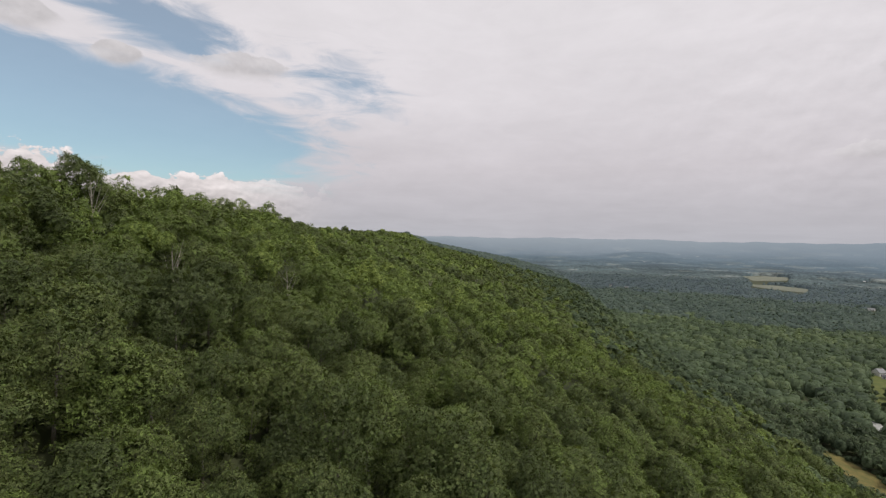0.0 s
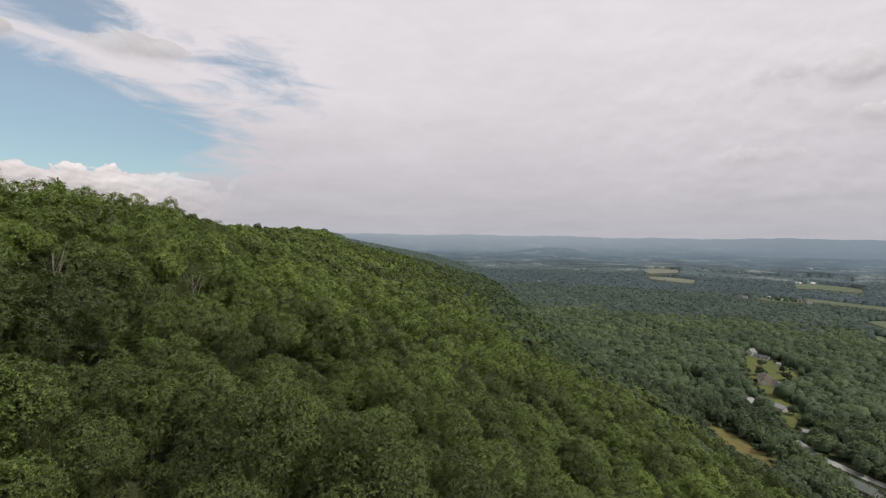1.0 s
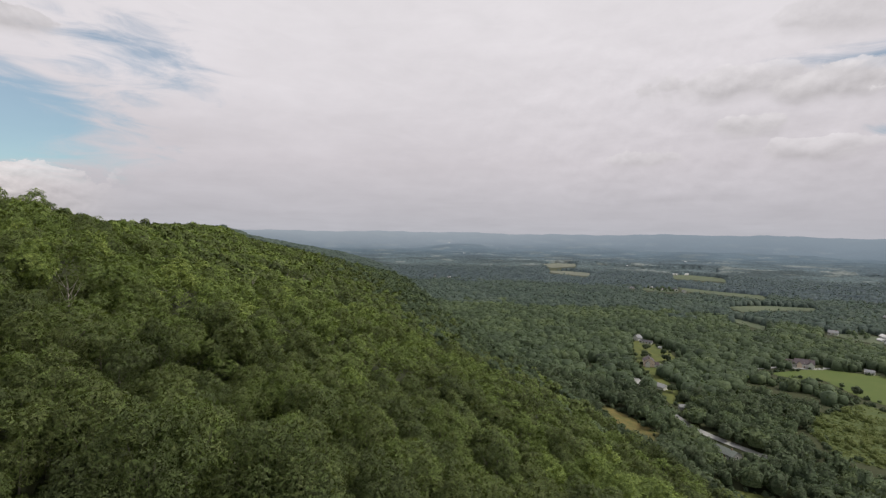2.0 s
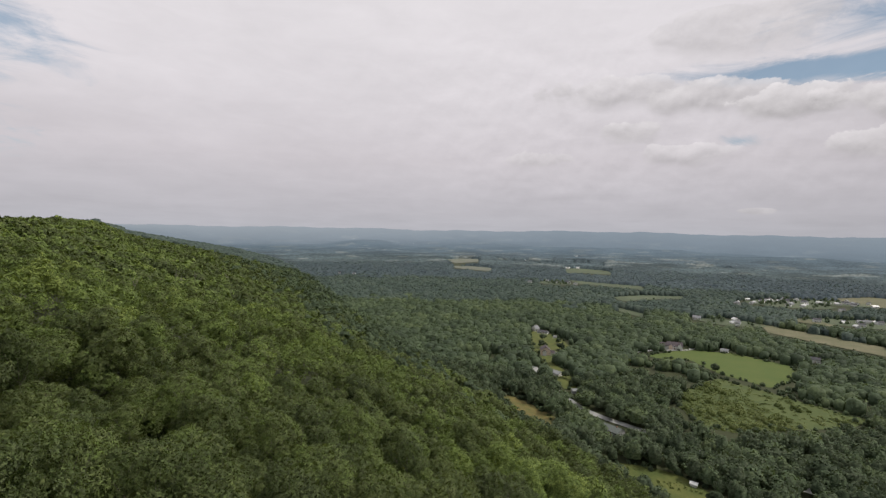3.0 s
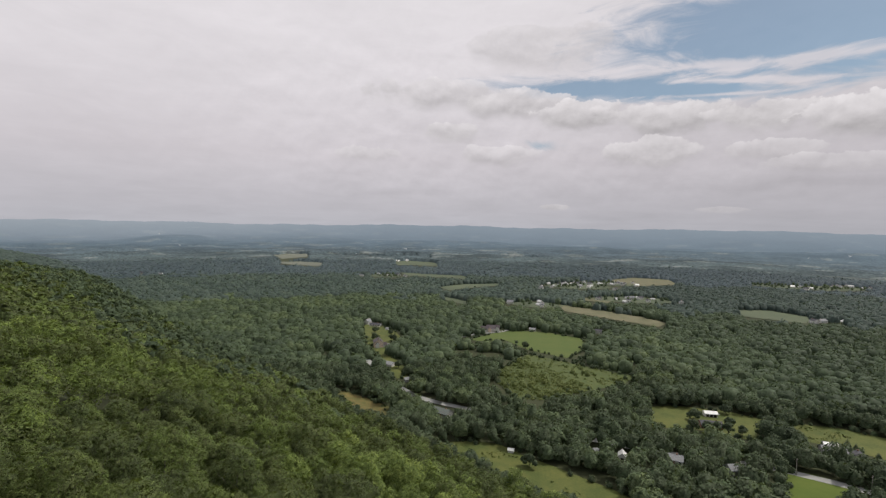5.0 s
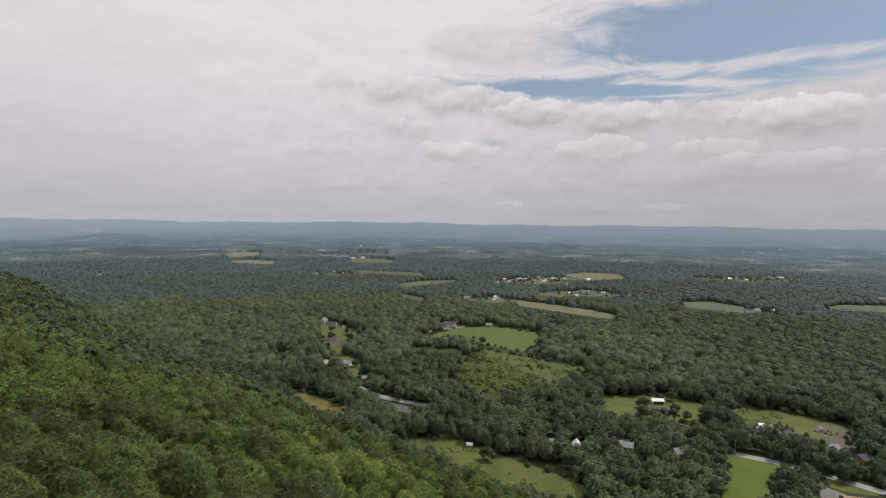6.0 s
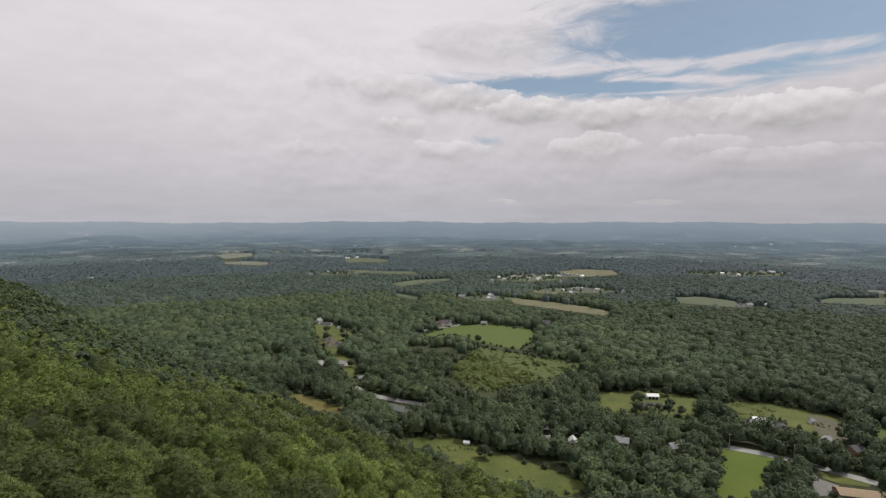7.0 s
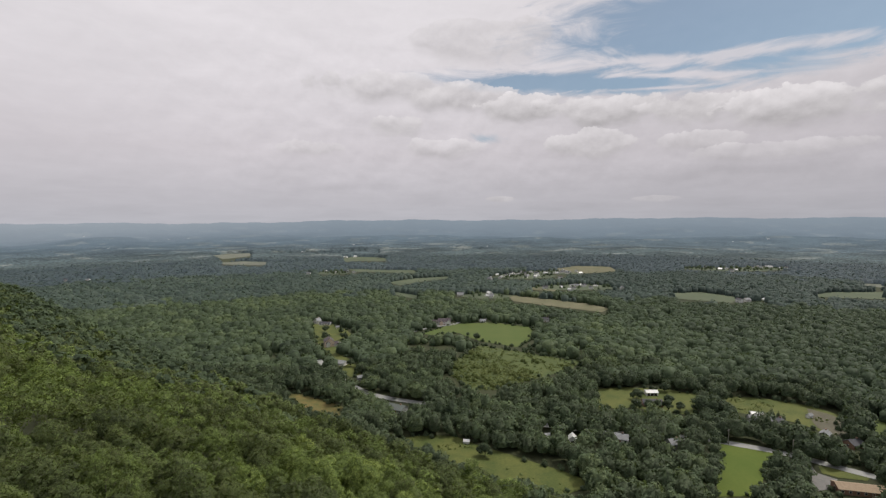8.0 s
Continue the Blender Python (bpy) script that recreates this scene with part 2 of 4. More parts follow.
M_OUTER_HAZE_LEAF = foliage("outer_leaves", OUTER_HAZE_GREENS, True, grain=0.4, depth=0.2)
M_VALLEY_TREE = foliage("valley_tree_leaves", VALLEY_GREENS)
M_SCRUB_LEAF = foliage("scrub_leaves", SCRUB_GREENS, True)
M_BARK = plain("bark", (0.10, 0.085, 0.07), (0.20, 0.18, 0.15), 1.5, 0.9)
M_PALE_BARK = plain("pale_bark", (0.22, 0.20, 0.165), (0.34, 0.31, 0.27), 1.5, 0.85)
M_GROUND = plain("forest_floor", (0.030, 0.035, 0.015), (0.046, 0.053, 0.022), 0.05, 0.95)
M_GRASS = plain("pasture_grass", (0.048, 0.070, 0.015), (0.112, 0.118, 0.030), 0.06, 0.9, 12)
M_BRIGHT = plain("mown_grass", (0.063, 0.096, 0.019), (0.087, 0.110, 0.026), 0.03, 0.9, 12)
M_LUSH = plain("lush_grass", (0.064, 0.098, 0.011), (0.090, 0.118, 0.017), 0.04, 0.9, 12)
M_PALE = plain("pale_grass", (0.068, 0.087, 0.051), (0.096, 0.114, 0.067), 0.012, 0.95, 12)
M_SCRUB = plain("meadow_scrub", (0.054, 0.077, 0.024), (0.087, 0.106, 0.032), 0.08, 0.95, 10)
M_TAN = plain("dry_hay", (0.092, 0.097, 0.049), (0.157, 0.145, 0.089), 0.035, 0.95, 12)
M_HAY = plain("cut_hay", (0.107, 0.119, 0.089), (0.157, 0.163, 0.128), 0.03, 0.95, 12)
M_DRY = plain("dry_clearing", (0.077, 0.084, 0.026), (0.165, 0.124, 0.042), 0.16, 0.95, 8)
M_WHITE = plain("white_siding", (0.62, 0.61, 0.58), (0.74, 0.73, 0.70), 0.6, 0.6)
M_CREAM = plain("cream_siding", (0.655, 0.516, 0.400), (0.772, 0.636, 0.512), 0.6, 0.7)
M_BRICK = plain("brown_brick", (0.20, 0.12, 0.085), (0.28, 0.17, 0.12), 1.5, 0.85)
M_STUCCO = plain("grey_siding", (0.28, 0.28, 0.27), (0.38, 0.38, 0.36), 0.8, 0.8)
M_SLATE = plain("dark_shingle", (0.055, 0.055, 0.062), (0.10, 0.098, 0.105), 1.2, 0.85)
M_GREY_ROOF = plain("grey_shingle", (0.17, 0.175, 0.18), (0.26, 0.265, 0.27), 1.2, 0.8)
M_TAN_ROOF = plain("tan_shingle", (0.26, 0.19, 0.125), (0.34, 0.26, 0.18), 1.0, 0.85)
M_PLUM_ROOF = plain("plum_brown_shingle", (0.074, 0.060, 0.066), (0.108, 0.090, 0.096), 1.0, 0.85)
M_DULL_ROOF = plain("grey_green_shingle", (0.10, 0.115, 0.105), (0.145, 0.16, 0.148), 1.1, 0.85)
M_SOIL = plain("bare_garden_soil", (0.083, 0.077, 0.054), (0.117, 0.109, 0.077), 0.15, 0.95, 9)
M_TIN = plain("white_metal_roof", (0.528, 0.529, 0.524), (0.608, 0.608, 0.593), 0.5, 0.4)
M_PANE = plain("window_glass", (0.02, 0.024, 0.03), (0.035, 0.04, 0.048), 2.0, 0.08, spec=0.6)
# near-black that paints the shade inside open doorways, bays and the shed
M_DARK = plain("dark_opening", (0.02, 0.018, 0.016), (0.035, 0.03, 0.028), 2.0, 0.9)
M_RUBBER = plain("black_rubber", (0.018, 0.018, 0.018), (0.03, 0.03, 0.03), 4.0, 0.8)
M_ROAD = plain("road_gravel_grey", (0.235, 0.235, 0.226), (0.304, 0.304, 0.291), 0.3, 0.9)
M_GRAVEL = plain("yard_gravel", (0.135, 0.130, 0.122), (0.185, 0.178, 0.168), 0.3, 0.9)


# ---- lie of the land ----
def smooth(lo, hi, x):
    t = np.clip((np.asarray(x, float) - lo) / float(hi - lo), 0, 1)
    return t * t * (3 - 2 * t)

def hashed(i, j, k=0):
    h = np.sin(i * 127.1 + j * 311.7 + k * 74.7) * 43758.5453
    return h - np.floor(h)

def value_noise(x, y, k=0):
    i, j = np.floor(x), np.floor(y)
    a, b = x - i, y - j
    a, b = a * a * (3 - 2 * a), b * b * (3 - 2 * b)
    return ((hashed(i, j, k) * (1 - a) + hashed(i + 1, j, k) * a) * (1 - b)
            + (hashed(i, j + 1, k) * (1 - a) + hashed(i + 1, j + 1, k) * a) * b)

def fbm(x, y, k=0):
    return sum(value_noise(x * 2 ** o, y * 2 ** o, k + o) * 0.5 ** o for o in range(4)) / 1.875

RIDGE = np.radians(60.0)  # the ridge runs 60 degrees to the left of +y

def along(x, y):
    """Along the ridge, and across it towards the valley."""
    return -np.sin(RIDGE) * x + np.cos(RIDGE) * y, np.cos(RIDGE) * x + np.sin(RIDGE) * y

# rises of the far country: turn to the left in degrees, distance, height, half widths
HILLS = [(36, 3700, 34, 4, 300), (22, 3900, 30, 9, 300), (-16, 3000, 26, 13, 260), (-36, 3400, 26, 10, 300), (3, 3600, 24, 12, 250), (-27, 4000, 36, 12, 260)]

def foot_line(u):
    """How far across the ridge runs out into the valley."""
    return np.interp(u, [-500, 0, 100, 200, 300, 400, 710, 1150, 1900, 4000], [195, 198, 206, 222, 234, 245, 300, 385, 485, 500])

# height of the ridge across its line, softened
ACROSS = np.arange(-600.0, 700.0, 4.0)
FLANK = np.interp(ACROSS, [-600, -250, -130, -88, -60, -30, 0, 25, 55, 100, 145, 172, 195, 214, 228, 700], [20, 110, 136, 140, 128, 114, 102, 93, 81, 57, 33.5, 19, 8.5, 2, 0, 0])
FLANK = np.convolve(np.pad(FLANK, 5, mode="edge"), np.ones(11) / 11 * np.hanning(13)[1:-1] / np.mean(np.hanning(13)[1:-1]), mode="valid")

def terrain(x, y):
    x, y = np.asarray(x, float), np.asarray(y, float)
    u, v = along(x, y)
    r = np.hypot(x, y)
    turn = np.degrees(np.arctan2(-x, y))
    foot = foot_line(u)
    shift = 45 * smooth(700, 2000, u) + 6 * np.sin(u / 90 + 0.6) * smooth(0, 150, u)
    across = np.where(v > 0, v * 206 / foot, v)
    across = across - np.where(across < 60, shift * smooth(60, -40, across), 0)
    top = 1 - 0.035 * (1 - smooth(120, 260, u)) + 0.02 * np.sin(u / 75 + 1.0) * smooth(60, 200, u) - 0.100 * smooth(200, 480, u) + 0.030 * smooth(700, 1100, u) - 0.13 * smooth(1250, 2300, u) - 0.22 * smooth(3000, 4500, u)
    s = (v + 85) / (foot + 85)
    z = np.interp(across, ACROSS, FLANK) * top
    z = z + (fbm(x / 45, y / 45, 3) - 0.5) * 7 * smooth(0.02, 0.2, s) * (1 - smooth(0.75, 1.0, s))
    plain_land = smooth(1.0, 1.6, s)
    z = z + plain_land * smooth(650, 2200, r) * (fbm(x / 420, y / 420, 9) - 0.5) * 26
    for a, d, h, wa, wd in HILLS:
        z = z + plain_land * h * np.exp(-((turn - a) / wa) ** 2 - ((r - d) / wd) ** 2)
    skyline = 139 + 5 * np.sin(turn / 5.0) + 4 * np.sin(turn / 1.7) - 12 * smooth(10, 30, turn) + 2 * np.sin(turn * 2.1)
    return z + smooth(3700, 4700, r) * (np.maximum(skyline, z) - z) * (1 - smooth(74, 90, np.abs(turn)))

def mesh_object(name, verts, faces, mat, parent=None, tint=None, smoothed=False, normals=None):
    me = bpy.data.meshes.new(name)
    me.from_pydata(verts, [], faces) if not isinstance(faces, np.ndarray) else fill(me, verts, faces)
    if tint is not None:
        me.attributes.new("tint", "FLOAT", "POINT").data.foreach_set("value", np.asarray(tint, np.float32))
    if smoothed:
        me.polygons.foreach_set("use_smooth", np.ones(len(me.polygons), bool))
    if normals is not None:
        me.polygons.foreach_set("use_smooth", np.ones(len(me.polygons), bool))
        me.attributes.new("custom_normal", "FLOAT_VECTOR", "POINT").data.foreach_set("vector", np.asarray(normals, np.float32).ravel())
    me.materials.append(mat)
    me.update()
    ob = new(name, me)
    ob.parent = parent
    return ob

def fill(me, verts, faces):
    verts, faces = np.asarray(verts, np.float32), np.asarray(faces, np.int32)
    n, k = faces.shape
    me.vertices.add(len(verts))
    me.vertices.foreach_set("co", verts.ravel())
    me.loops.add(n * k)
    me.loops.foreach_set("vertex_index", faces.ravel())
    me.polygons.add(n)
    me.polygons.foreach_set("loop_start", np.arange(0, n * k, k, dtype=np.int32))
    me.update(calc_edges=True)
    me.polygons.foreach_set("use_smooth", np.zeros(n, bool))

def polar(radii, turns, height):
    """A sheet of rings about the origin."""
    r, a = np.meshgrid(radii, np.radians(turns), indexing="ij")
    x, y = -np.sin(a) * r, np.cos(a) * r
    verts = np.stack([x, y, height(x, y)], -1).reshape(-1, 3)
    n, m = r.shape
    i, j = np.meshgrid(np.arange(n - 1), np.arange(m - 1), indexing="ij")
    a0 = (i * m + j).ravel()
    return verts, np.stack([a0, a0 + 1, a0 + m + 1, a0 + m], -1)

rings = np.concatenate([[0.01, 2.0], np.geomspace(6, 4940, 150)])
verts, faces = polar(rings, np.concatenate([np.linspace(-180, -60, 61)[:-1], np.linspace(-60, 120, 361)[:-1], np.linspace(120, 180, 31)]), terrain)
tagged(mesh_object("ground", verts, faces, M_GROUND, smoothed=True), "green-brown valley floor and ridge flank under the woods", "ground", kind="structure")


# ---- clearings ----
def inside(poly, x, y):
    hit = np.zeros(np.shape(x), bool)
    for (x0, y0), (x1, y1) in zip(poly, poly[1:] + poly[:1]):
        cross = (y0 > y) != (y1 > y)
        hit ^= cross & (x < (x1 - x0) * (y - y0) / (y1 - y0 + 1e-9) + x0)
    return hit

FIELDS, GROWN = [], []

def drawn_in(poly, k):
    cx, cy = sum(p[0] for p in poly) / len(poly), sum(p[1] for p in poly) / len(poly)
    return [(cx + (x - cx) * k, cy + (y - cy) * k) for x, y in poly]

def field(name, poly, mat, label, lift=0.0):
    bm = bmesh.new()
    bm.faces.new([bm.verts.new((x, y, 0)) for x, y in poly])
    bmesh.ops.triangulate(bm, faces=bm.faces)
    for _ in range(4):
        long = [e for e in bm.edges if e.calc_length() > 14]
        if len(long) > 4000 or not long:
            break
        bmesh.ops.subdivide_edges(bm, edges=long, cuts=1)
        bmesh.ops.triangulate(bm, faces=bm.faces)
    far = np.hypot(*poly[0]) > 700
    for p in bm.verts:
        p.co.z = float(terrain(p.co.x, p.co.y)) + (0.8 if far else 0.25) + lift
    bmesh.ops.recalc_face_normals(bm, faces=bm.faces)
    me = bpy.data.meshes.new(name)
    bm.to_mesh(me)
    bm.free()
    me.materials.append(mat)
    FIELDS.append(poly)
    GROWN.append(drawn_in(poly, 1.06))
    return tagged(new(name, me), label, "field", kind="structure")

field("pasture", [(-42, 295), (-26, 301), (-10, 305), (7, 303), (22, 289), (38, 279), (53, 268), (67, 258), (75, 250), (74, 242), (61, 235), (43, 244), (28, 250), (14, 257), (-2, 274), (-16, 285)], M_GRASS, "rough green pasture at the foot of the ridge")
field("barn_field", [(126, 387), (149, 392), (184, 386), (204, 372), (178, 331), (166, 339), (141, 348), (115, 346)], M_GRASS, "green pasture around the white barn")
field("east_pasture", [(220, 370), (249, 365), (275, 348), (281, 332), (256, 297), (249, 300), (244, 317), (232, 328), (211, 338)], M_GRASS, "green pasture below a dark tree line")
field("mown_field", [(175, 294), (186, 292), (204, 278), (181, 261), (159, 233), (138, 233), (152, 260)], M_LUSH, "bright green mown field beside the road")
field("east_strip", [(297, 329), (305, 322), (284, 299), (281, 302)], M_BRIGHT, "strip of bright green mown grass")
field("house_field", [(-28, 585), (12, 642), (66, 651), (118, 618), (100, 547), (81, 521), (43, 547), (18, 590), (-8, 580)], M_BRIGHT, "bright green mown field beside the large house")
field("wild_meadow", [(8, 469), (41, 529), (73, 509), (102, 487), (137, 466), (119, 439), (71, 409), (44, 388), (21, 389), (7, 425)], M_SCRUB, "wild yellow-green meadow with low scrub")
field("lawn", [(-189, 671), (-137, 633), (-109, 576), (-120, 543), (-110, 503), (-83, 456), (-74, 423), (-85, 423), (-111, 472), (-156, 566)], M_GRASS, "green lawn around the roadside houses")
field("dry_clearing", [(-139, 388), (-118, 381), (-96, 368), (-77, 354), (-74, 337), (-85, 332), (-100, 344), (-122, 367)], M_DRY, "dry yellow clearing on the lower slope")
field("hay_field", drawn_in([(-977, 1962), (-972, 2130), (-834, 2116), (-746, 1879), (-797, 1701)], 0.8), M_HAY, "pale cut hay field among the woods")
field("hay_strip", drawn_in([(-800, 1633), (-723, 1718), (-597, 1684), (-554, 1531), (-734, 1545)], 0.75), M_HAY, "pale cut hay strip among the woods")
field("farm_field", drawn_in([(-431, 1909), (-378, 1999), (-197, 1886), (-171, 1671), (-364, 1664)], 0.75), M_PALE, "pale green farm field among the woods")
field("long_field", drawn_in([(-311, 1457), (-73, 1388), (-52, 1281), (-262, 1338)], 0.85), M_PALE, "long narrow green field among the woods")
field("hill_field", drawn_in([(-138, 1085), (-76, 1179), (23, 1235), (27, 1173), (-51, 1090), (-102, 1017)], 0.85), M_PALE, "bright green field among the woods")
field("small_field", [(-107, 951), (-42, 890), (-51, 852), (-91, 899)], M_PALE, "small green field among the woods")
field("tan_strip", [(120, 890), (160, 861), (237, 793), (263, 745), (239, 714), (194, 753), (121, 820)], M_TAN, "long tan strip of ripe crop")
field("tan_field", [(324, 1376), (409, 1457), (504, 1431), (477, 1302), (381, 1252), (311, 1270)], M_TAN, "tan field behind the village")
field("orchard_field", [(434, 896), (493, 907), (525, 845), (482, 788), (412, 831)], M_PALE, "green farm field around white barns")
field("east_field", [(686, 877), (738, 902), (838, 897), (763, 816), (671, 844)], M_PALE, "wide green field before dark woods")
field("far_east_field", [(888, 1047), (939, 1006), (886, 949)], M_HAY, "pale strip of field before woods")
field("village_field", [(180, 1002), (229, 958), (222, 928), (177, 953)], M_TAN, "tan verge beside the village")

field("garden_plot", [(267.6, 344.2), (275.7, 332.5), (277.2, 320.1), (258, 297), (250, 299), (250, 312), (254.3, 322)], M_SOIL, "grey-brown garden plot at the edge of the pasture", 0.12)
field("gravel_yard", [(208, 262.7), (205, 254.8), (210.7, 248), (201.8, 239.4), (191.2, 237.4), (193.4, 243.7), (201, 255)], M_GRAVEL, "pale gravel yard before the tan-roofed building")
field("yard_lawn", [(211.4, 262), (224.9, 258.3), (233.6, 252.3), (225.4, 246.5), (213.5, 249.4), (207.5, 254.4)], M_GRASS, "dull green lawn beside the gravel yard")

def ribbon(name, points, width, mat, label):
    pts = [Vector((*p, 0)) for p in points]
    fine = []
    for a, b in zip(pts, pts[1:]):
        n = max(1, int((b - a).length / 6))
        fine += [a.lerp(b, i / n) for i in range(n)]
    fine.append(pts[-1])
    for _ in range(3):
        fine = [fine[0]] + [(a + b * 2 + c) / 4 for a, b, c in zip(fine, fine[1:], fine[2:])] + [fine[-1]]
    verts = []
    for i, p in enumerate(fine):
        d = (fine[min(i + 1, len(fine) - 1)] - fine[max(i - 1, 0)]).normalized()
        side = Vector((-d.y, d.x, 0)) * width / 2
        for q in (p - side, p + side):
            verts.append((q.x, q.y, float(terrain(q.x, q.y)) + 0.45))
    faces = [(2 * i, 2 * i + 2, 2 * i + 3, 2 * i + 1) for i in range(len(fine) - 1)]
    return tagged(mesh_object(name, verts, faces, mat), label, "road", kind="structure")

ROAD = [(-159, 539), (-135, 489), (-114, 454), (-95, 423), (-77, 398), (-63, 381), (-43, 369), (-15, 359), (26, 337), (64, 320), (99, 308), (133, 301), (164, 298), (178, 290), (204, 277), (219, 262), (236, 247)]
DRIVE = [(-39, 597), (-19, 622), (11, 635), (24, 656)]
ribbon("road", ROAD, 6.5, M_ROAD, "pale grey country road between the trees")
ribbon("driveway", DRIVE, 5, M_ROAD, "pale gravel driveway to the large house")
OPEN_WAYS = [[(-127, 474), (-115, 456)], ROAD[4:8], ROAD[13:15], DRIVE]
SITES = [(-129, 529, 17), (-168, 648, 15), (-101, 461, 10), (-74, 417, 6), (0, 640, 17), (-35, 346, 11), (14, 293, 4), (81, 293, 9), (69, 300, 4), (109, 295, 8), (139, 281, 7), (166, 375, 8), (147, 357, 4),
         (221, 329, 6), (255, 328, 5), (243, 299, 3), (213, 235, 12), (251, 285, 6)]
# clusters of far houses: middle, spread, how many
VILLAGES = [(205, 1195, 55, 40, 17), (290, 1275, 55, 30, 18), (270, 985, 60, 25, 12), (-378, 1960, 25, 14, 4), (-560, 2200, 130, 50, 18), (-500, 2800, 60, 50, 5), (-2100, 3300, 330, 60, 34), (-1500, 2500, 200, 40, 8),
            (130, 2430, 70, 50, 7), (830, 1355, 120, 35, 15), (485, 805, 22, 12, 3), (-913, 1172, 18, 12, 3), (-303, 1312, 30, 35, 5), (79, 878, 28, 16, 5), (510, 2045, 3, 3, 1), (1734, 2676, 170, 60, 12), (140, 1166, 12, 5, 2), (40, 655, 35, 4, 3)]
placer = np.random.default_rng(21)
HOMES = [(x + placer.normal() * sx, y + placer.normal() * sy, placer.uniform(0, 360), placer.uniform(0.7, 1.1) * (1.3 if math.hypot(x, y) > 2330 else 1.0)) for x, y, sx, sy, n in VILLAGES for _ in range(n)]

for x, y, sx, sy, n in VILLAGES:
    if n >= 5 and y < 1500:
        field("village_green", [(x + math.cos(k * 0.5236) * (sx * 1.2 + 14) * placer.uniform(0.8, 1.1), y + math.sin(k * 0.5236) * (sy * 1.2 + 14) * placer.uniform(0.8, 1.1)) for k in range(12)], M_PALE, "pale green plots between the village houses")

def near_way(x, y, d):
    hit = np.zeros(np.shape(x), bool)
    for way_points in OPEN_WAYS:
        for (x0, y0), (x1, y1) in zip(way_points, way_points[1:]):
            t = np.clip(((x - x0) * (x1 - x0) + (y - y0) * (y1 - y0)) / ((x1 - x0) ** 2 + (y1 - y0) ** 2), 0, 1)
            hit |= np.hypot(x - x0 - t * (x1 - x0), y - y0 - t * (y1 - y0)) < d
    return hit

def cleared(x, y, tall=12.0, edge=2.0):
    """Where no tree stands: fields, roads and house plots, and the fringe where trees would hide them from the camera.
    """
    hit = np.zeros(np.shape(x), bool)
    wx_, wy_ = x + (value_noise(x / 14, y / 14, 61) - 0.5) * 8, y + (value_noise(x / 14, y / 14, 62) - 0.5) * 8
    for k in (1.0, 1 + tall * 0.45 / 140, 1 + tall * 0.9 / 140):
        for poly in GROWN:
            hit |= inside(poly, wx_ * k, wy_ * k)
    for k in 1 + tall / 140 * np.linspace(0, 0.85, 7):
        hit |= near_way(x * k, y * k, edge)
    for k in (1.0, 1 + tall * 0.3 / 140, 1 + tall * 0.6 / 140, 1 + tall * 0.85 / 140):
        for a, b, d in SITES:
            hit |= (np.abs(x * k - a) < 30) & (np.hypot(x * k - a, y * k - b) < d * (1.0 if k == 1.0 else 0.6))
        for a, b, _, size in HOMES:
            hit |= (np.abs(x * k - a) < 12 * size) & (np.abs(y * k - b) < (12 if b < 1100 else 17))
    return hit


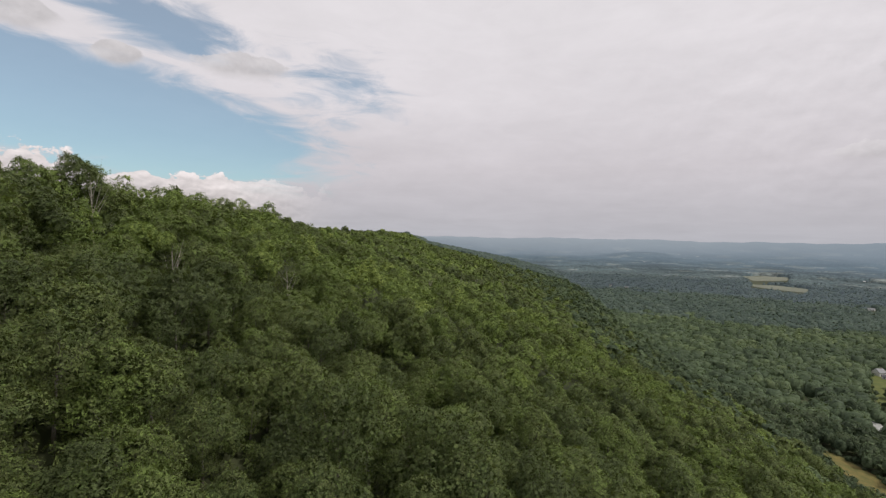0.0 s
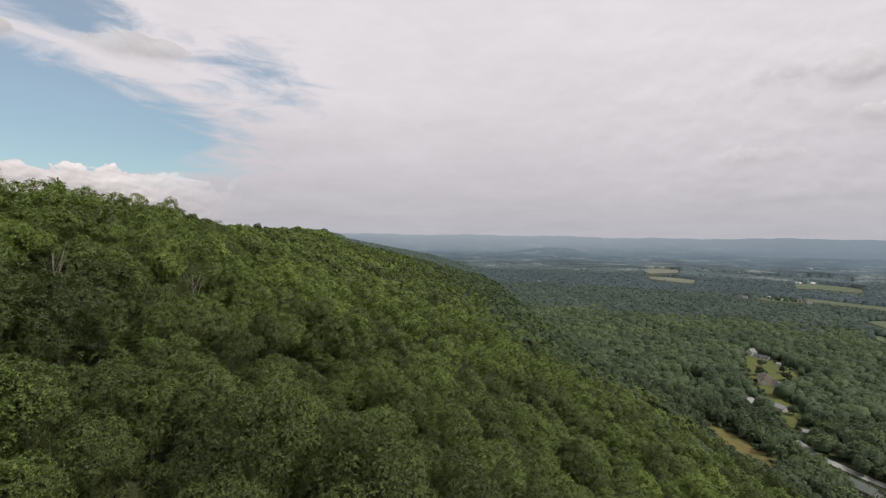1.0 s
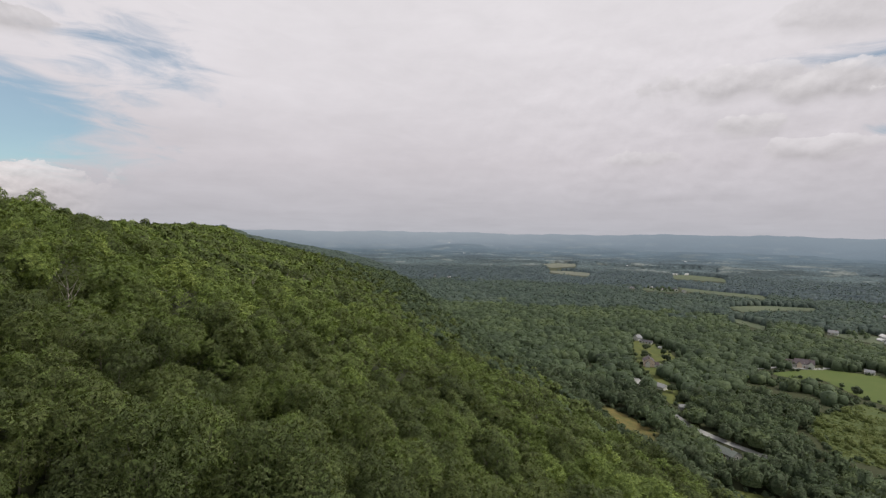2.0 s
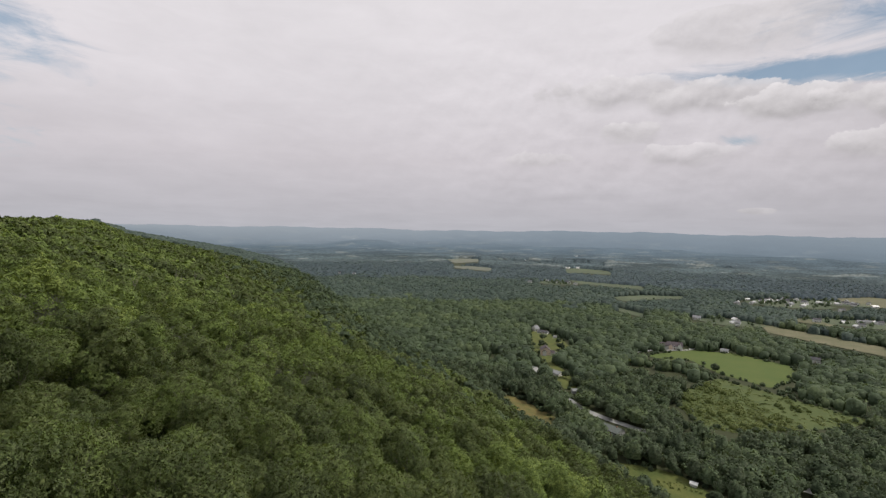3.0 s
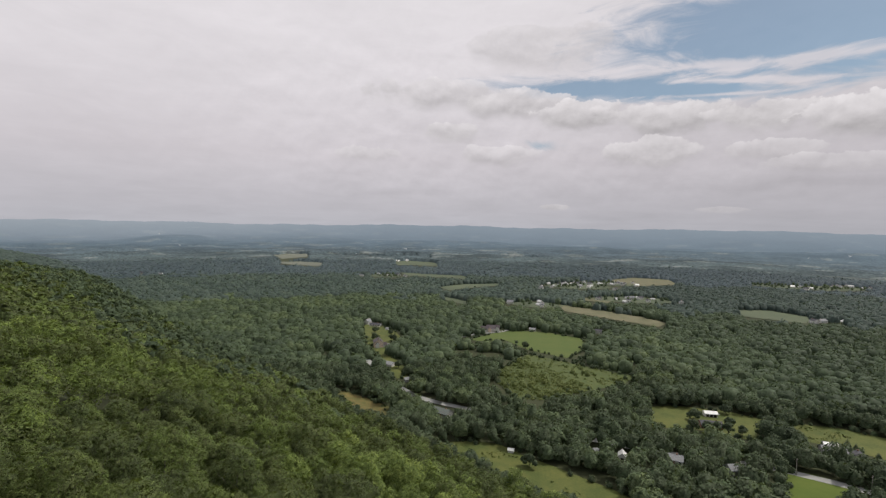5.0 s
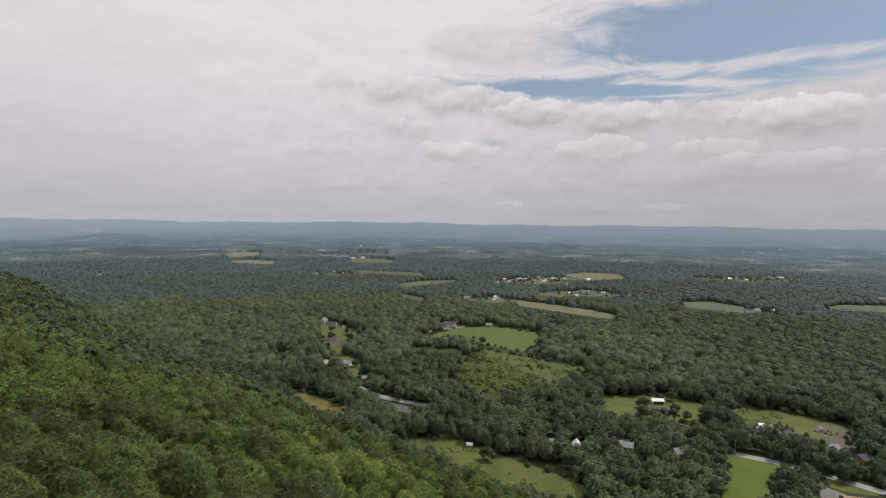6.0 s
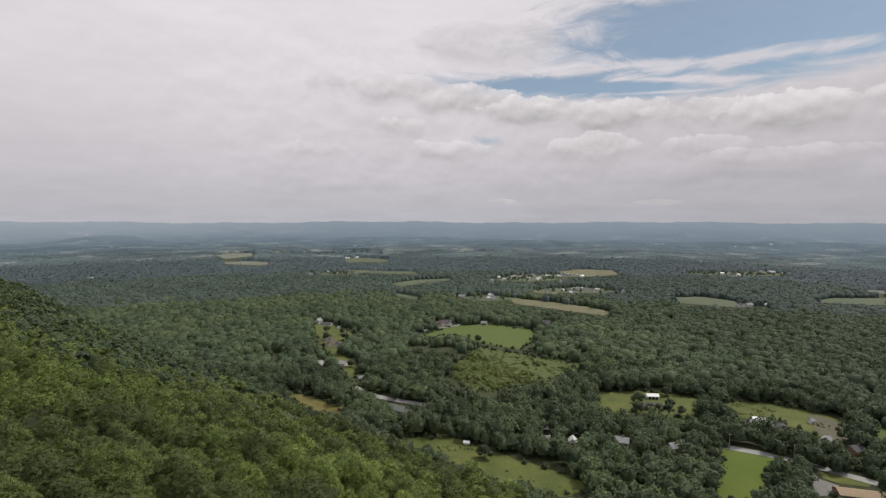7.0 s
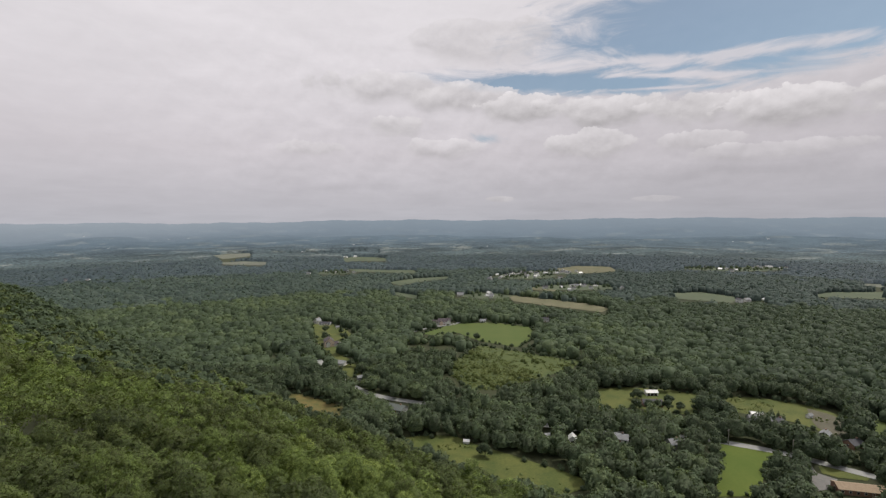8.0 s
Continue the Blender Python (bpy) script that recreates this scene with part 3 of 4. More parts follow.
# ---- trees ----
def crown_shape(rng, radius, height, lobes, leaves, size, spread=0.55, loose=0.45):
    """Sprays of leaves on the outer skin of many rounded lobes, turned at random. Base of the crown at z = 0."""
    cen = rng.normal(size=(lobes, 3))
    cen /= np.linalg.norm(cen, axis=1)[:, None]
    cen[:, 2] = np.abs(cen[:, 2]) * 1.1 - 0.3
    cen *= (rng.uniform(0.40, 0.92, lobes))[:, None] * np.array([radius, radius, height * 0.58])
    cen[:, 2] += height * 0.42
    cen[0] = (0, 0, height * 0.66)
    rad = radius * rng.uniform(0.18, 0.42, lobes)
    rad[0] = radius * 0.42
    pos, nrm = np.empty((0, 3)), np.empty((0, 3))
    while len(pos) < leaves:
        which = rng.choice(lobes, leaves * 2, p=rad ** 2 / (rad ** 2).sum())
        d = rng.normal(size=(leaves * 2, 3))
        d /= np.linalg.norm(d, axis=1)[:, None]
        d[:, 2] = np.where(rng.random(leaves * 2) < 0.6, np.abs(d[:, 2]), d[:, 2])
        p = cen[which] + d * (rad[which] * rng.uniform(0.84, 1.18, leaves * 2))[:, None]
        inner = np.zeros(len(p), bool)
        for c, r in zip(cen, rad):
            inner |= ((p - c) ** 2).sum(1) < (r * 0.84) ** 2
        pos, nrm = np.concatenate([pos, p[~inner]]), np.concatenate([nrm, d[~inner]])
    pos, d = pos[:leaves], nrm[:leaves]
    nrm = d + rng.normal(size=(leaves, 3)) * spread + np.array([0, 0, 0.45])
    nrm /= np.linalg.norm(nrm, axis=1)[:, None]
    t = np.cross(nrm, rng.normal(size=(leaves, 3)))
    t /= np.linalg.norm(t, axis=1)[:, None]
    b = np.cross(nrm, t)
    s = size * rng.uniform(0.6, 1.25, leaves)
    a, c = t * s[:, None] * 0.62, b * s[:, None] * rng.uniform(0.45, 0.75, leaves)[:, None]
    tri = np.stack([pos - a, pos + a * rng.uniform(-0.4, 0.9, (leaves, 1)) - c, pos + a * rng.uniform(0.2, 1.0, (leaves, 1)) + c], 1)
    # the leaves of a lobe lie with its skin, so that they catch the light together
    whole = (pos - np.array([0, 0, height * 0.3])) / np.array([radius, radius, height * 0.6])
    own = np.cross(tri[:, 1] - tri[:, 0], tri[:, 2] - tri[:, 0])
    own /= np.linalg.norm(own, axis=1)[:, None]
    own *= np.sign((own * nrm).sum(1))[:, None]
    lie = d * 0.75 + whole * 0.3 + own * loose + np.array([0, 0, 0.25])
    lie /= np.linalg.norm(lie, axis=1)[:, None]
    turned = (np.cross(tri[:, 1] - tri[:, 0], tri[:, 2] - tri[:, 0]) * lie).sum(1) < 0
    tri[turned] = tri[turned][:, ::-1]
    return tri.reshape(-1, 3), np.arange(leaves * 3).reshape(-1, 3), np.repeat(lie, 3, axis=0)

def dome_shape(rng, radius, height, segments, rows, rough=0.16, base=0.0, skirt=0.0):
    """A rounded, uneven crown without single leaves: the mass of a crown, or a crown far off."""
    verts = []
    for i in range(rows):
        e = (i / rows) * 1.45 - 0.12
        for k in range(segments):
            a = (k + 0.5 * (i % 2)) * 2 * math.pi / segments
            q = 1 + rng.uniform(-rough, rough)
            verts.append((radius * q * math.cos(e) * math.cos(a), radius * q * math.cos(e) * math.sin(a), base + height * q * (0.25 + 0.75 * math.sin(max(e, -0.1)))))
    verts.append((rng.uniform(-0.2, 0.2) * radius, rng.uniform(-0.2, 0.2) * radius, base + height * (1 + rng.uniform(-0.1, 0.1))))
    faces = []
    for i in range(rows - 1):
        for k in range(segments):
            a, b = i * segments + k, i * segments + (k + 1) % segments
            c, d = a + segments, b + segments
            faces += [(a, b, c), (b, d, c)] if i % 2 == 0 else [(a, b, d), (a, d, c)]
    faces += [((rows - 1) * segments + k, (rows - 1) * segments + (k + 1) % segments, rows * segments) for k in range(segments)]
    verts = np.array(verts)
    verts[:segments, 2] -= skirt
    lie = (verts - np.array([0, 0, base + height * 0.2])) / np.array([radius, radius, height])
    return verts, np.array(faces), lie / np.linalg.norm(lie, axis=1)[:, None]

def leafy_dome(rng, radius, height, segments, rows, lobes, leaves, size, spread=0.45, skirt=0.0, core=0.72, up=0.0):
    dv, df, dn = dome_shape(rng, radius * core, height * 0.8, segments, rows, 0.24, 0.0, skirt)
    cv, cf, cn = crown_shape(rng, radius, height, lobes, leaves, size, spread)
    lie = np.concatenate([dn, cn]) + np.array([0, 0, up])
    return np.concatenate([dv, cv]), np.concatenate([df, cf + len(dv)]), lie / np.linalg.norm(lie, axis=1)[:, None]

def trunk_shape(rng, height, girth, limbs, reach):
    """A tapered trunk that forks into limbs."""
    verts, faces = [], []
    def tube(path, r0, r1):
        base = len(verts)
        for i, p in enumerate(path):
            r = r0 + (r1 - r0) * i / (len(path) - 1)
            for k in range(6):
                verts.append((p[0] + r * math.cos(k * math.pi / 3), p[1] + r * math.sin(k * math.pi / 3), p[2]))
        for i in range(len(path) - 1):
            for k in range(6):
                q = base + i * 6
                faces.append((q + k, q + (k + 1) % 6, q + 6 + (k + 1) % 6, q + 6 + k))
    lean = rng.uniform(-0.06, 0.06, 2)
    tube([(lean[0] * z, lean[1] * z, z - 1.0) for z in np.linspace(0, height, 5)], girth, girth * 0.35)
    for i in range(limbs):
        a, z0 = rng.uniform(0, 6.28), height * rng.uniform(0.4, 0.8)
        out = reach * rng.uniform(0.6, 1.0)
        rise = height * rng.uniform(0.25, 0.5)
        tube([(lean[0] * z0 + math.cos(a) * out * t, lean[1] * z0 + math.sin(a) * out * t, z0 - 1 + rise * t ** 1.3) for t in (0, 0.35, 0.7, 1)], girth * 0.4, girth * 0.06)
    return verts, faces

rng = np.random.default_rng(7)
def scatter(x0, x1, y0, y1, gap, jitter=0.42):
    x, y = np.meshgrid(np.arange(x0, x1, gap), np.arange(y0, y1, gap * 0.9))
    x = x + (np.arange(x.shape[0])[:, None] % 2) * gap * 0.5
    x, y = x + rng.uniform(-jitter, jitter, x.shape) * gap, y + rng.uniform(-jitter, jitter, y.shape) * gap
    return x.ravel(), y.ravel()

def tree_kind(name, leaf_mat, radius, height, trunk, lobes, leaves, size, label):
    """One tree with its trunk and crown, to be copied."""
    thing = tagged(new(name), label, "tree", "trees of the ridge")
    tv, tf = trunk_shape(rng, trunk + height * 0.6, 0.22, 5, radius * 0.7)
    mesh_object("trunk", tv, tf, M_BARK, thing)
    cv, cf, cn = crown_shape(rng, radius, height, lobes, leaves, size, 0.7, 0.6)
    dv, df, dn = dome_shape(rng, radius * 0.5, height * 0.6, 8, 3, 0.25)
    cv, cf, cn = np.concatenate([dv, cv]), np.concatenate([df, cf + len(dv)]), np.concatenate([dn, cn])
    cv[:, 2] += trunk
    mesh_object("crown", cv, cf, leaf_mat, thing, normals=cn)
    return thing

def forest(name, mat, xs, ys, shapes, label, trunk=5.0, scale=(0.8, 1.3), grow=None, shade=None):
    """Woods joined into one object of stuff: crowns of a few shapes, turned and scaled, each with its own hue."""
    V, F, T, N, base = [], [], [], [], 0
    zs = terrain(xs, ys)
    pick = rng.integers(0, len(shapes), len(xs))
    for k, (sv, sf, sn) in enumerate(shapes):
        idx = np.nonzero(pick == k)[0]
        if not len(idx):
            continue
        a, s = rng.uniform(0, 6.28, len(idx)), rng.uniform(*scale, len(idx))
        s = s if grow is None else s * grow[idx]
        h = s * rng.uniform(0.85, 1.2, len(idx))
        x = (sv[None, :, 0] * np.cos(a)[:, None] - sv[None, :, 1] * np.sin(a)[:, None]) * s[:, None] + xs[idx][:, None]
        y = (sv[None, :, 0] * np.sin(a)[:, None] + sv[None, :, 1] * np.cos(a)[:, None]) * s[:, None] + ys[idx][:, None]
        z = sv[None, :, 2] * h[:, None] + (zs[idx] + trunk * s)[:, None]
        N.append(np.stack([sn[None, :, 0] * np.cos(a)[:, None] - sn[None, :, 1] * np.sin(a)[:, None], sn[None, :, 0] * np.sin(a)[:, None] + sn[None, :, 1] * np.cos(a)[:, None],
                           np.repeat(sn[None, :, 2], len(idx), 0)], -1).reshape(-1, 3))
        V.append(np.stack([x, y, z], -1).reshape(-1, 3))
        F.append((sf[None] + (np.arange(len(idx)) * len(sv))[:, None, None]).reshape(-1, 3) + base)
        hue = np.clip(0.55 * rng.random(len(idx)) ** 1.2 + 1.1 * (fbm(xs[idx] / 40, ys[idx] / 40, 20) - 0.28), 0, 1)
        # shade scales the hues: lower values give darker leaves
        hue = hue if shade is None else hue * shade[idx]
        T.append(np.repeat(hue, len(sv)))
        base += len(idx) * len(sv)
    return tagged(mesh_object(name, np.concatenate(V), np.concatenate(F), mat, tint=np.concatenate(T), normals=np.concatenate(N)), label, "woods", kind="stuff")

# half-dead trees of the ridge: place, height, reach, whether a thin crown is left
BARE = [(-125, -9.4, 18.5, 3.4, True), (-100, 5, 14, 2.2, False), (-122, 32, 13, 2.6, True), (-318, 118, 18, 2.8, False), (-392, 288, 18, 3.4, False), (-340, 238, 18, 3.6, True),
        (-346, 258, 18, 3.4, False), (-360, 290, 17, 3.0, False), (-380, 334, 17, 3.0, False), (-374, 256, 17, 3.0, False), (-455, 372, 18, 3.2, False), (-250, 150, 16, 2.6, False)]

# the ridge flank
ux, vx = scatter(-110, 3000, -150, 500, 8.0, 0.34)
xs, ys = -np.sin(RIDGE) * ux + np.cos(RIDGE) * vx, np.cos(RIDGE) * ux + np.sin(RIDGE) * vx
dist, turn = np.hypot(xs, ys), np.degrees(np.arctan2(-xs, ys))
u_foot = foot_line(ux) - 6
keep = (vx < u_foot) & (turn > -55) & (turn < 118) & (vx > -140) & ~cleared(xs, ys)
keep &= (dist < 2900) & ((dist < 700) | (rng.random(len(xs)) < np.where(dist < 1400, 0.75, 0.36)))
for bare_x, bare_y, *_ in BARE:
    for k in (1.0, 0.96 if abs(bare_x) < 150 else 0.98):
        keep &= np.hypot(xs - bare_x * k, ys - bare_y * k) > 4.6
ux, vx, xs, ys, dist, turn = ux[keep], vx[keep], xs[keep], ys[keep], dist[keep], turn[keep]
order = np.argsort(dist)
close = order[dist[order] < 140][:300]
crest_grow = 1 + rng.random(len(xs)) ** 3 * 0.35 * np.exp(-((vx + 88) / 16) ** 2) * (1 - smooth(200, 320, ux))
# darkening put into the tree hues: lower towards the foot, raised near the crest
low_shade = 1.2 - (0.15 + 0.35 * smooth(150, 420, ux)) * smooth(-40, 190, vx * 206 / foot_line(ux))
mixed = (rng.random(len(xs)) < 0.9 * smooth(0.32, 0.9, vx / foot_line(ux)) * smooth(170, 420, ux)) & (dist > 150) & (dist < 1400)
is_close = np.zeros(len(xs), bool)
is_close[close] = True

OAK = "leafy green oak on the ridge flank"
kinds = [tree_kind("oak_tree", M_LEAF, 4.0 + 0.22 * i, 9.4 + 0.4 * i, 3.0, 30 + i, 4400, 0.44, OAK) for i in range(6)]
far_kinds = [tree_kind("oak_tree", M_LEAF, 4.0 + 0.22 * i, 9.4 + 0.4 * i, 3.0, 26 + i, 1850, 0.66, OAK) for i in range(6)]
first = set()
for j in close:
    group = kinds if dist[j] < 62 else far_kinds
    src = group[int(rng.integers(len(group)))]
    s = float(rng.uniform(0.75, 1.3) * crest_grow[j])
    m = pose(xs[j], ys[j], float(terrain(xs[j], ys[j])), rng.uniform(-4, 4), rng.uniform(-4, 4), rng.uniform(0, 360))
    if src.name in first:
        made = copy_thing(src, m)
    else:
        first.add(src.name)
        made = src
        made.matrix_basis = m
    made.scale = (s, s, s * float(rng.uniform(0.82, 1.15)))

fine_shapes = [crown_shape(rng, 4.0 + 0.14 * k, 10.2, 18, 1050, 0.90, 0.45) for k in range(10)]
mid_shapes = [crown_shape(rng, 4.0 + 0.14 * k, 10.2, 12, 280, 1.35, 0.4, 0.3) for k in range(10)]
low_shapes = [crown_shape(rng, 4.2 + 0.14 * k, 10.0, 9, 130, 2.0, 0.3, 0.2) for k in range(10)]
tiny_shapes = [crown_shape(rng, 5.4, 10.0, 6, 28, 3.4, 0.24, 0.15) for _ in range(9)]
least_shapes = [dome_shape(rng, 9.6, 7.0, 5, 2, 0.2, 4.0, 6.0) for _ in range(9)]
for name, near, far, shapes, label in (("ridge_woods", 0, 150, fine_shapes, "dense leafy green oak woods on the ridge flank"),
                                       ("upper_ridge_woods", 150, 310, mid_shapes, "dense green oak woods along the ridge flank"),
                                       ("farther_ridge_woods", 310, 600, low_shapes, "dense green oak woods along the ridge crest"),
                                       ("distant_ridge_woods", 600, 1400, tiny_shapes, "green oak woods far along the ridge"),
                                       ("farthest_ridge_woods", 1400, 2950, least_shapes, "green oak woods at the far end of the ridge, tinted for haze")):
    sel = ~is_close & (dist >= near) & (dist < far)
    # the farthest ridge takes leaves with haze blue in their colour
    mat = M_NEAR_SLOPE if near < 100 else M_MID_SLOPE if near < 300 else M_SLOPE if near < 1400 else M_FAR_HAZE_LEAF
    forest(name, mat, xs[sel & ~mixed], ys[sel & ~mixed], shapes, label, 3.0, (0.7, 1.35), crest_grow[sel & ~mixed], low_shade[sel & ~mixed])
    if 100 < near < 1400:
        forest("lower_" + name.split("_", 1)[1] if near > 150 else "lower_ridge_woods", M_VALLEY if near < 300 else M_MIDDLE, xs[sel & mixed], ys[sel & mixed], shapes, "darker mixed woods low on the ridge flank", 3.0, (0.7, 1.35))

# undergrowth between the near trees; halved hues put the shade into its colour
bu, bv = scatter(-60, 420, -125, 125, 3.7, 0.36)
bx, by = -np.sin(RIDGE) * bu + np.cos(RIDGE) * bv, np.cos(RIDGE) * bu + np.sin(RIDGE) * bv
near_by = (np.hypot(bx, by) < 165) & (np.abs(np.degrees(np.arctan2(-bx, by)) - 30) < 85)
near_by |= (bv < -70) & (rng.random(len(bu)) < 0.4)
forest("undergrowth", M_NEAR_SLOPE, bx[near_by], by[near_by], [crown_shape(rng, 2.6, 3.6, 7, 44, 1.25, 0.5) for _ in range(6)], "green shrubs under the oaks, coloured darker for shade", -0.2, (0.6, 1.4), shade=np.full(near_by.sum(), 0.5))

# the valley
def valley_points(r0, r1, gap, blur=0.0):
    """Places of trees on the valley floor, in a ring that fades out over the width blur."""
    x, y = scatter(-0.95 * r1, 1.0 * r1, 0.3 * r0, r1, gap)
    d, t = np.hypot(x, y), np.degrees(np.arctan2(-x, y))
    u, v = along(x, y)
    d = d + (value_noise(x / 37, y / 37, 91) - 0.5) * blur
    ok = (d > r0) & (d < r1) & (t > -52) & (t < 62) & (v > foot_line(u) - 4)
    x, y = x[ok], y[ok]
    ok = ~cleared(x, y)
    return x[ok], y[ok]

def stand(x, y):
    """Lighter and darker stands of the valley woods; the woods to the east are the darkest."""
    young = 0.7 * np.exp(-((x - 5) / 65) ** 2 - ((y - 475) / 75) ** 2)
    return np.clip(young + 1.2 * (1 - 0.8 * smooth(60, 420, x)) * (0.62 + 0.9 * fbm(x / 130, y / 130, 55) * smooth(0, 1, fbm(x / 60, y / 60, 57) + 0.2)), 0, 1.2)

for name, mat, r0, r1, gap, shapes, trunk, scale, label in (
        ("valley_woods", M_VALLEY, 150, 480, 8.0, [leafy_dome(rng, 5.2 + 0.16 * k, 8.2, 9, 4, 13, 200, 1.25, 0.4, 1.2, 0.62, 0.2) for k in range(10)], 3.0, (0.62, 1.25), "dark green mixed woods on the valley floor"),
        ("middle_woods", M_MIDDLE, 480, 900, 8.8, [leafy_dome(rng, 5.6 + 0.15 * k, 6.0, 6, 3, 9, 24, 1.7, 0.35, 5.0, 0.8, 0.45) for k in range(10)], 4.6, (0.62, 1.3), "dark green mixed woods further up the valley"),
        ("outer_woods", M_FAR_HAZE_LEAF, 900, 1340, 9.8, [leafy_dome(rng, 6.4 + 0.15 * k, 5.4, 5, 2, 6, 9, 2.3, 0.35, 6.0, 0.88, 0.9) for k in range(10)], 5.6, (0.65, 1.25), "green mixed woods beyond the farms, tinted for haze"),
        ("outermost_woods", M_OUTER_HAZE_LEAF, 1340, 1880, 11.0, [leafy_dome(rng, 7.2 + 0.15 * k, 5.0, 5, 2, 6, 5, 2.6, 0.3, 6.0, 0.92, 1.5) for k in range(10)], 6.0, (0.7, 1.2), "mixed woods towards the far country, painted haze blue")):
    wood_x, wood_y = valley_points(r0, r1, gap, 150 if r0 > 400 else 90)
    forest(name, mat, wood_x, wood_y, shapes, label, trunk, scale, shade=stand(wood_x, wood_y))

# woods of the far country, a canopy of domed crowns
def canopy(x, y):
    cell = 13.0
    i, j = np.floor(x / cell), np.floor(y / cell)
    best = np.full(x.shape, 9.0)
    for di in (-1, 0, 1):
        for dj in (-1, 0, 1):
            px, py = (i + di + hashed(i + di, j + dj, 1)) * cell, (j + dj + hashed(i + di, j + dj, 2)) * cell
            best = np.minimum(best, np.hypot(x - px, y - py) / cell)
    up = 12.5 - 6.5 * np.clip(best, 0, 1) ** 1.5 + (fbm(x / 90, y / 90, 5) - 0.5) * 9
    u, v = along(x, y)
    up = np.where(cleared(x, y, 11.0, 4.0), np.where(np.hypot(x, y) > 2330, 6.0, -2.5), up)
    ridge = v < foot_line(u) - 4
    up = np.where(ridge & (np.hypot(x, y) < 2850), -6.0, up)
    return terrain(x, y) + np.where(up > 0, up * smooth(1780, 1840, np.hypot(x, y)), up)

def canopy_tint(verts):
    x, y = verts[:, 0], verts[:, 1]
    return np.clip(fbm(x / 70, y / 70, 31) * 0.6 + 0.4 * hashed(np.floor(x / 13), np.floor(y / 13), 8), 0, 1)

def distance_woods(name, haze):
    """Far woods with painted haze: base colour bluer with distance, and on the backdrop a glow for the miles of air
    before it.
    """
    mat, n = material(name)
    own = n.add("ShaderNodeAttribute", attribute_name="tint").outputs["Fac"]
    at = n.add("ShaderNodeNewGeometry").outputs["Position"]
    d = n.v("LENGTH", at)
    # haze put into the base colours: woods bluer far off, farm patches bluish too
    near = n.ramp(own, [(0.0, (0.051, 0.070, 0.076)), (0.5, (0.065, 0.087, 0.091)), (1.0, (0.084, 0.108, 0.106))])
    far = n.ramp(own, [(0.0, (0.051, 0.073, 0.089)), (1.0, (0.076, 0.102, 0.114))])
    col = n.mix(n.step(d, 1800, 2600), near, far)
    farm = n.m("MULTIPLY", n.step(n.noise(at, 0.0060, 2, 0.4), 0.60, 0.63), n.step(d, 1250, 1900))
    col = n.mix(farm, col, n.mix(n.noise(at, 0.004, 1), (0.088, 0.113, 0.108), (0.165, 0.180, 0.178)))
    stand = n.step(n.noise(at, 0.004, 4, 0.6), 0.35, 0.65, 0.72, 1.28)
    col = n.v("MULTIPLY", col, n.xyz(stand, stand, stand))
    # crown-sized mottle in the colour, standing in for light and shade on crowns
    grain = n.step(n.noise(at, 0.11, 3, 0.6), 0.32, 0.68, 0.62, 1.38)
    col = n.v("MULTIPLY", col, n.xyz(grain, grain, grain))
    p = n.add("ShaderNodeBsdfPrincipled")
    n.put(p.inputs["Base Color"], col)
    p.inputs["Roughness"].default_value, p.inputs["Specular IOR Level"].default_value = 0.9, 0.1
    b = n.add("ShaderNodeBump")
    b.inputs["Strength"].default_value, b.inputs["Distance"].default_value = 0.9, 4.0
    crowns = n.noise(at, 0.085, 4, 0.6)
    n.put(b.inputs["Height"], crowns)
    n.tree.links.new(b.outputs[0], p.inputs["Normal"])
    out = p.outputs[0]
    # haze painted as emission: stronger with distance, paler to the left
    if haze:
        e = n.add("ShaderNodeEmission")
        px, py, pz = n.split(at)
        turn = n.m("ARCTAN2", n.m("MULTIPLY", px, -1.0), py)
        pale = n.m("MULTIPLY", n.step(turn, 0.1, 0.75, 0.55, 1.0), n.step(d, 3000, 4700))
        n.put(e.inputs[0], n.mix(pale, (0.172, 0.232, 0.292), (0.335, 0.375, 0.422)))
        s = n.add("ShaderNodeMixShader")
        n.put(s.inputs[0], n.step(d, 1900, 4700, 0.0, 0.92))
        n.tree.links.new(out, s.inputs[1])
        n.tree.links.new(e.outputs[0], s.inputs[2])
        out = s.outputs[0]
    n.tree.links.new(out, n.add("ShaderNodeOutputMaterial").inputs[0])
    return mat

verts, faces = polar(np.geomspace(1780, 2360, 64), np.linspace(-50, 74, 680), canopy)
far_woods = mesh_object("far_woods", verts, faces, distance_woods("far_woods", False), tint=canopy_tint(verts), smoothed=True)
tagged(far_woods, "far valley woods with haze painted into their blue-green", "woods", kind="stuff")
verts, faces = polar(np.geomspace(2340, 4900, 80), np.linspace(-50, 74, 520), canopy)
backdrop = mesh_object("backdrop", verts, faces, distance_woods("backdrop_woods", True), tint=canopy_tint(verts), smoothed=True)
tagged(backdrop, "wooded hills on the horizon with painted, glowing blue haze", "hills", kind="structure")


# ---- meadow scrub, lone trees and bare trees ----
sx_, sy_ = scatter(0, 142, 380, 535, 2.9, 0.5)
ok = inside(FIELDS[6], sx_, sy_) & (rng.random(len(sx_)) < np.where(sx_ + (sy_ - 450) * 0.6 > 75, 0.3, 0.9))
forest("meadow_scrub", M_SCRUB_LEAF, sx_[ok], sy_[ok], [crown_shape(rng, 2.9, 0.8, 7, 40, 1.3, 0.2, 0.1) for _ in range(5)], "low green shrubs scattered over the wild meadow", -0.2, (0.25, 0.95))
mx, my = scatter(0, 142, 380, 535, 6.5, 0.5)
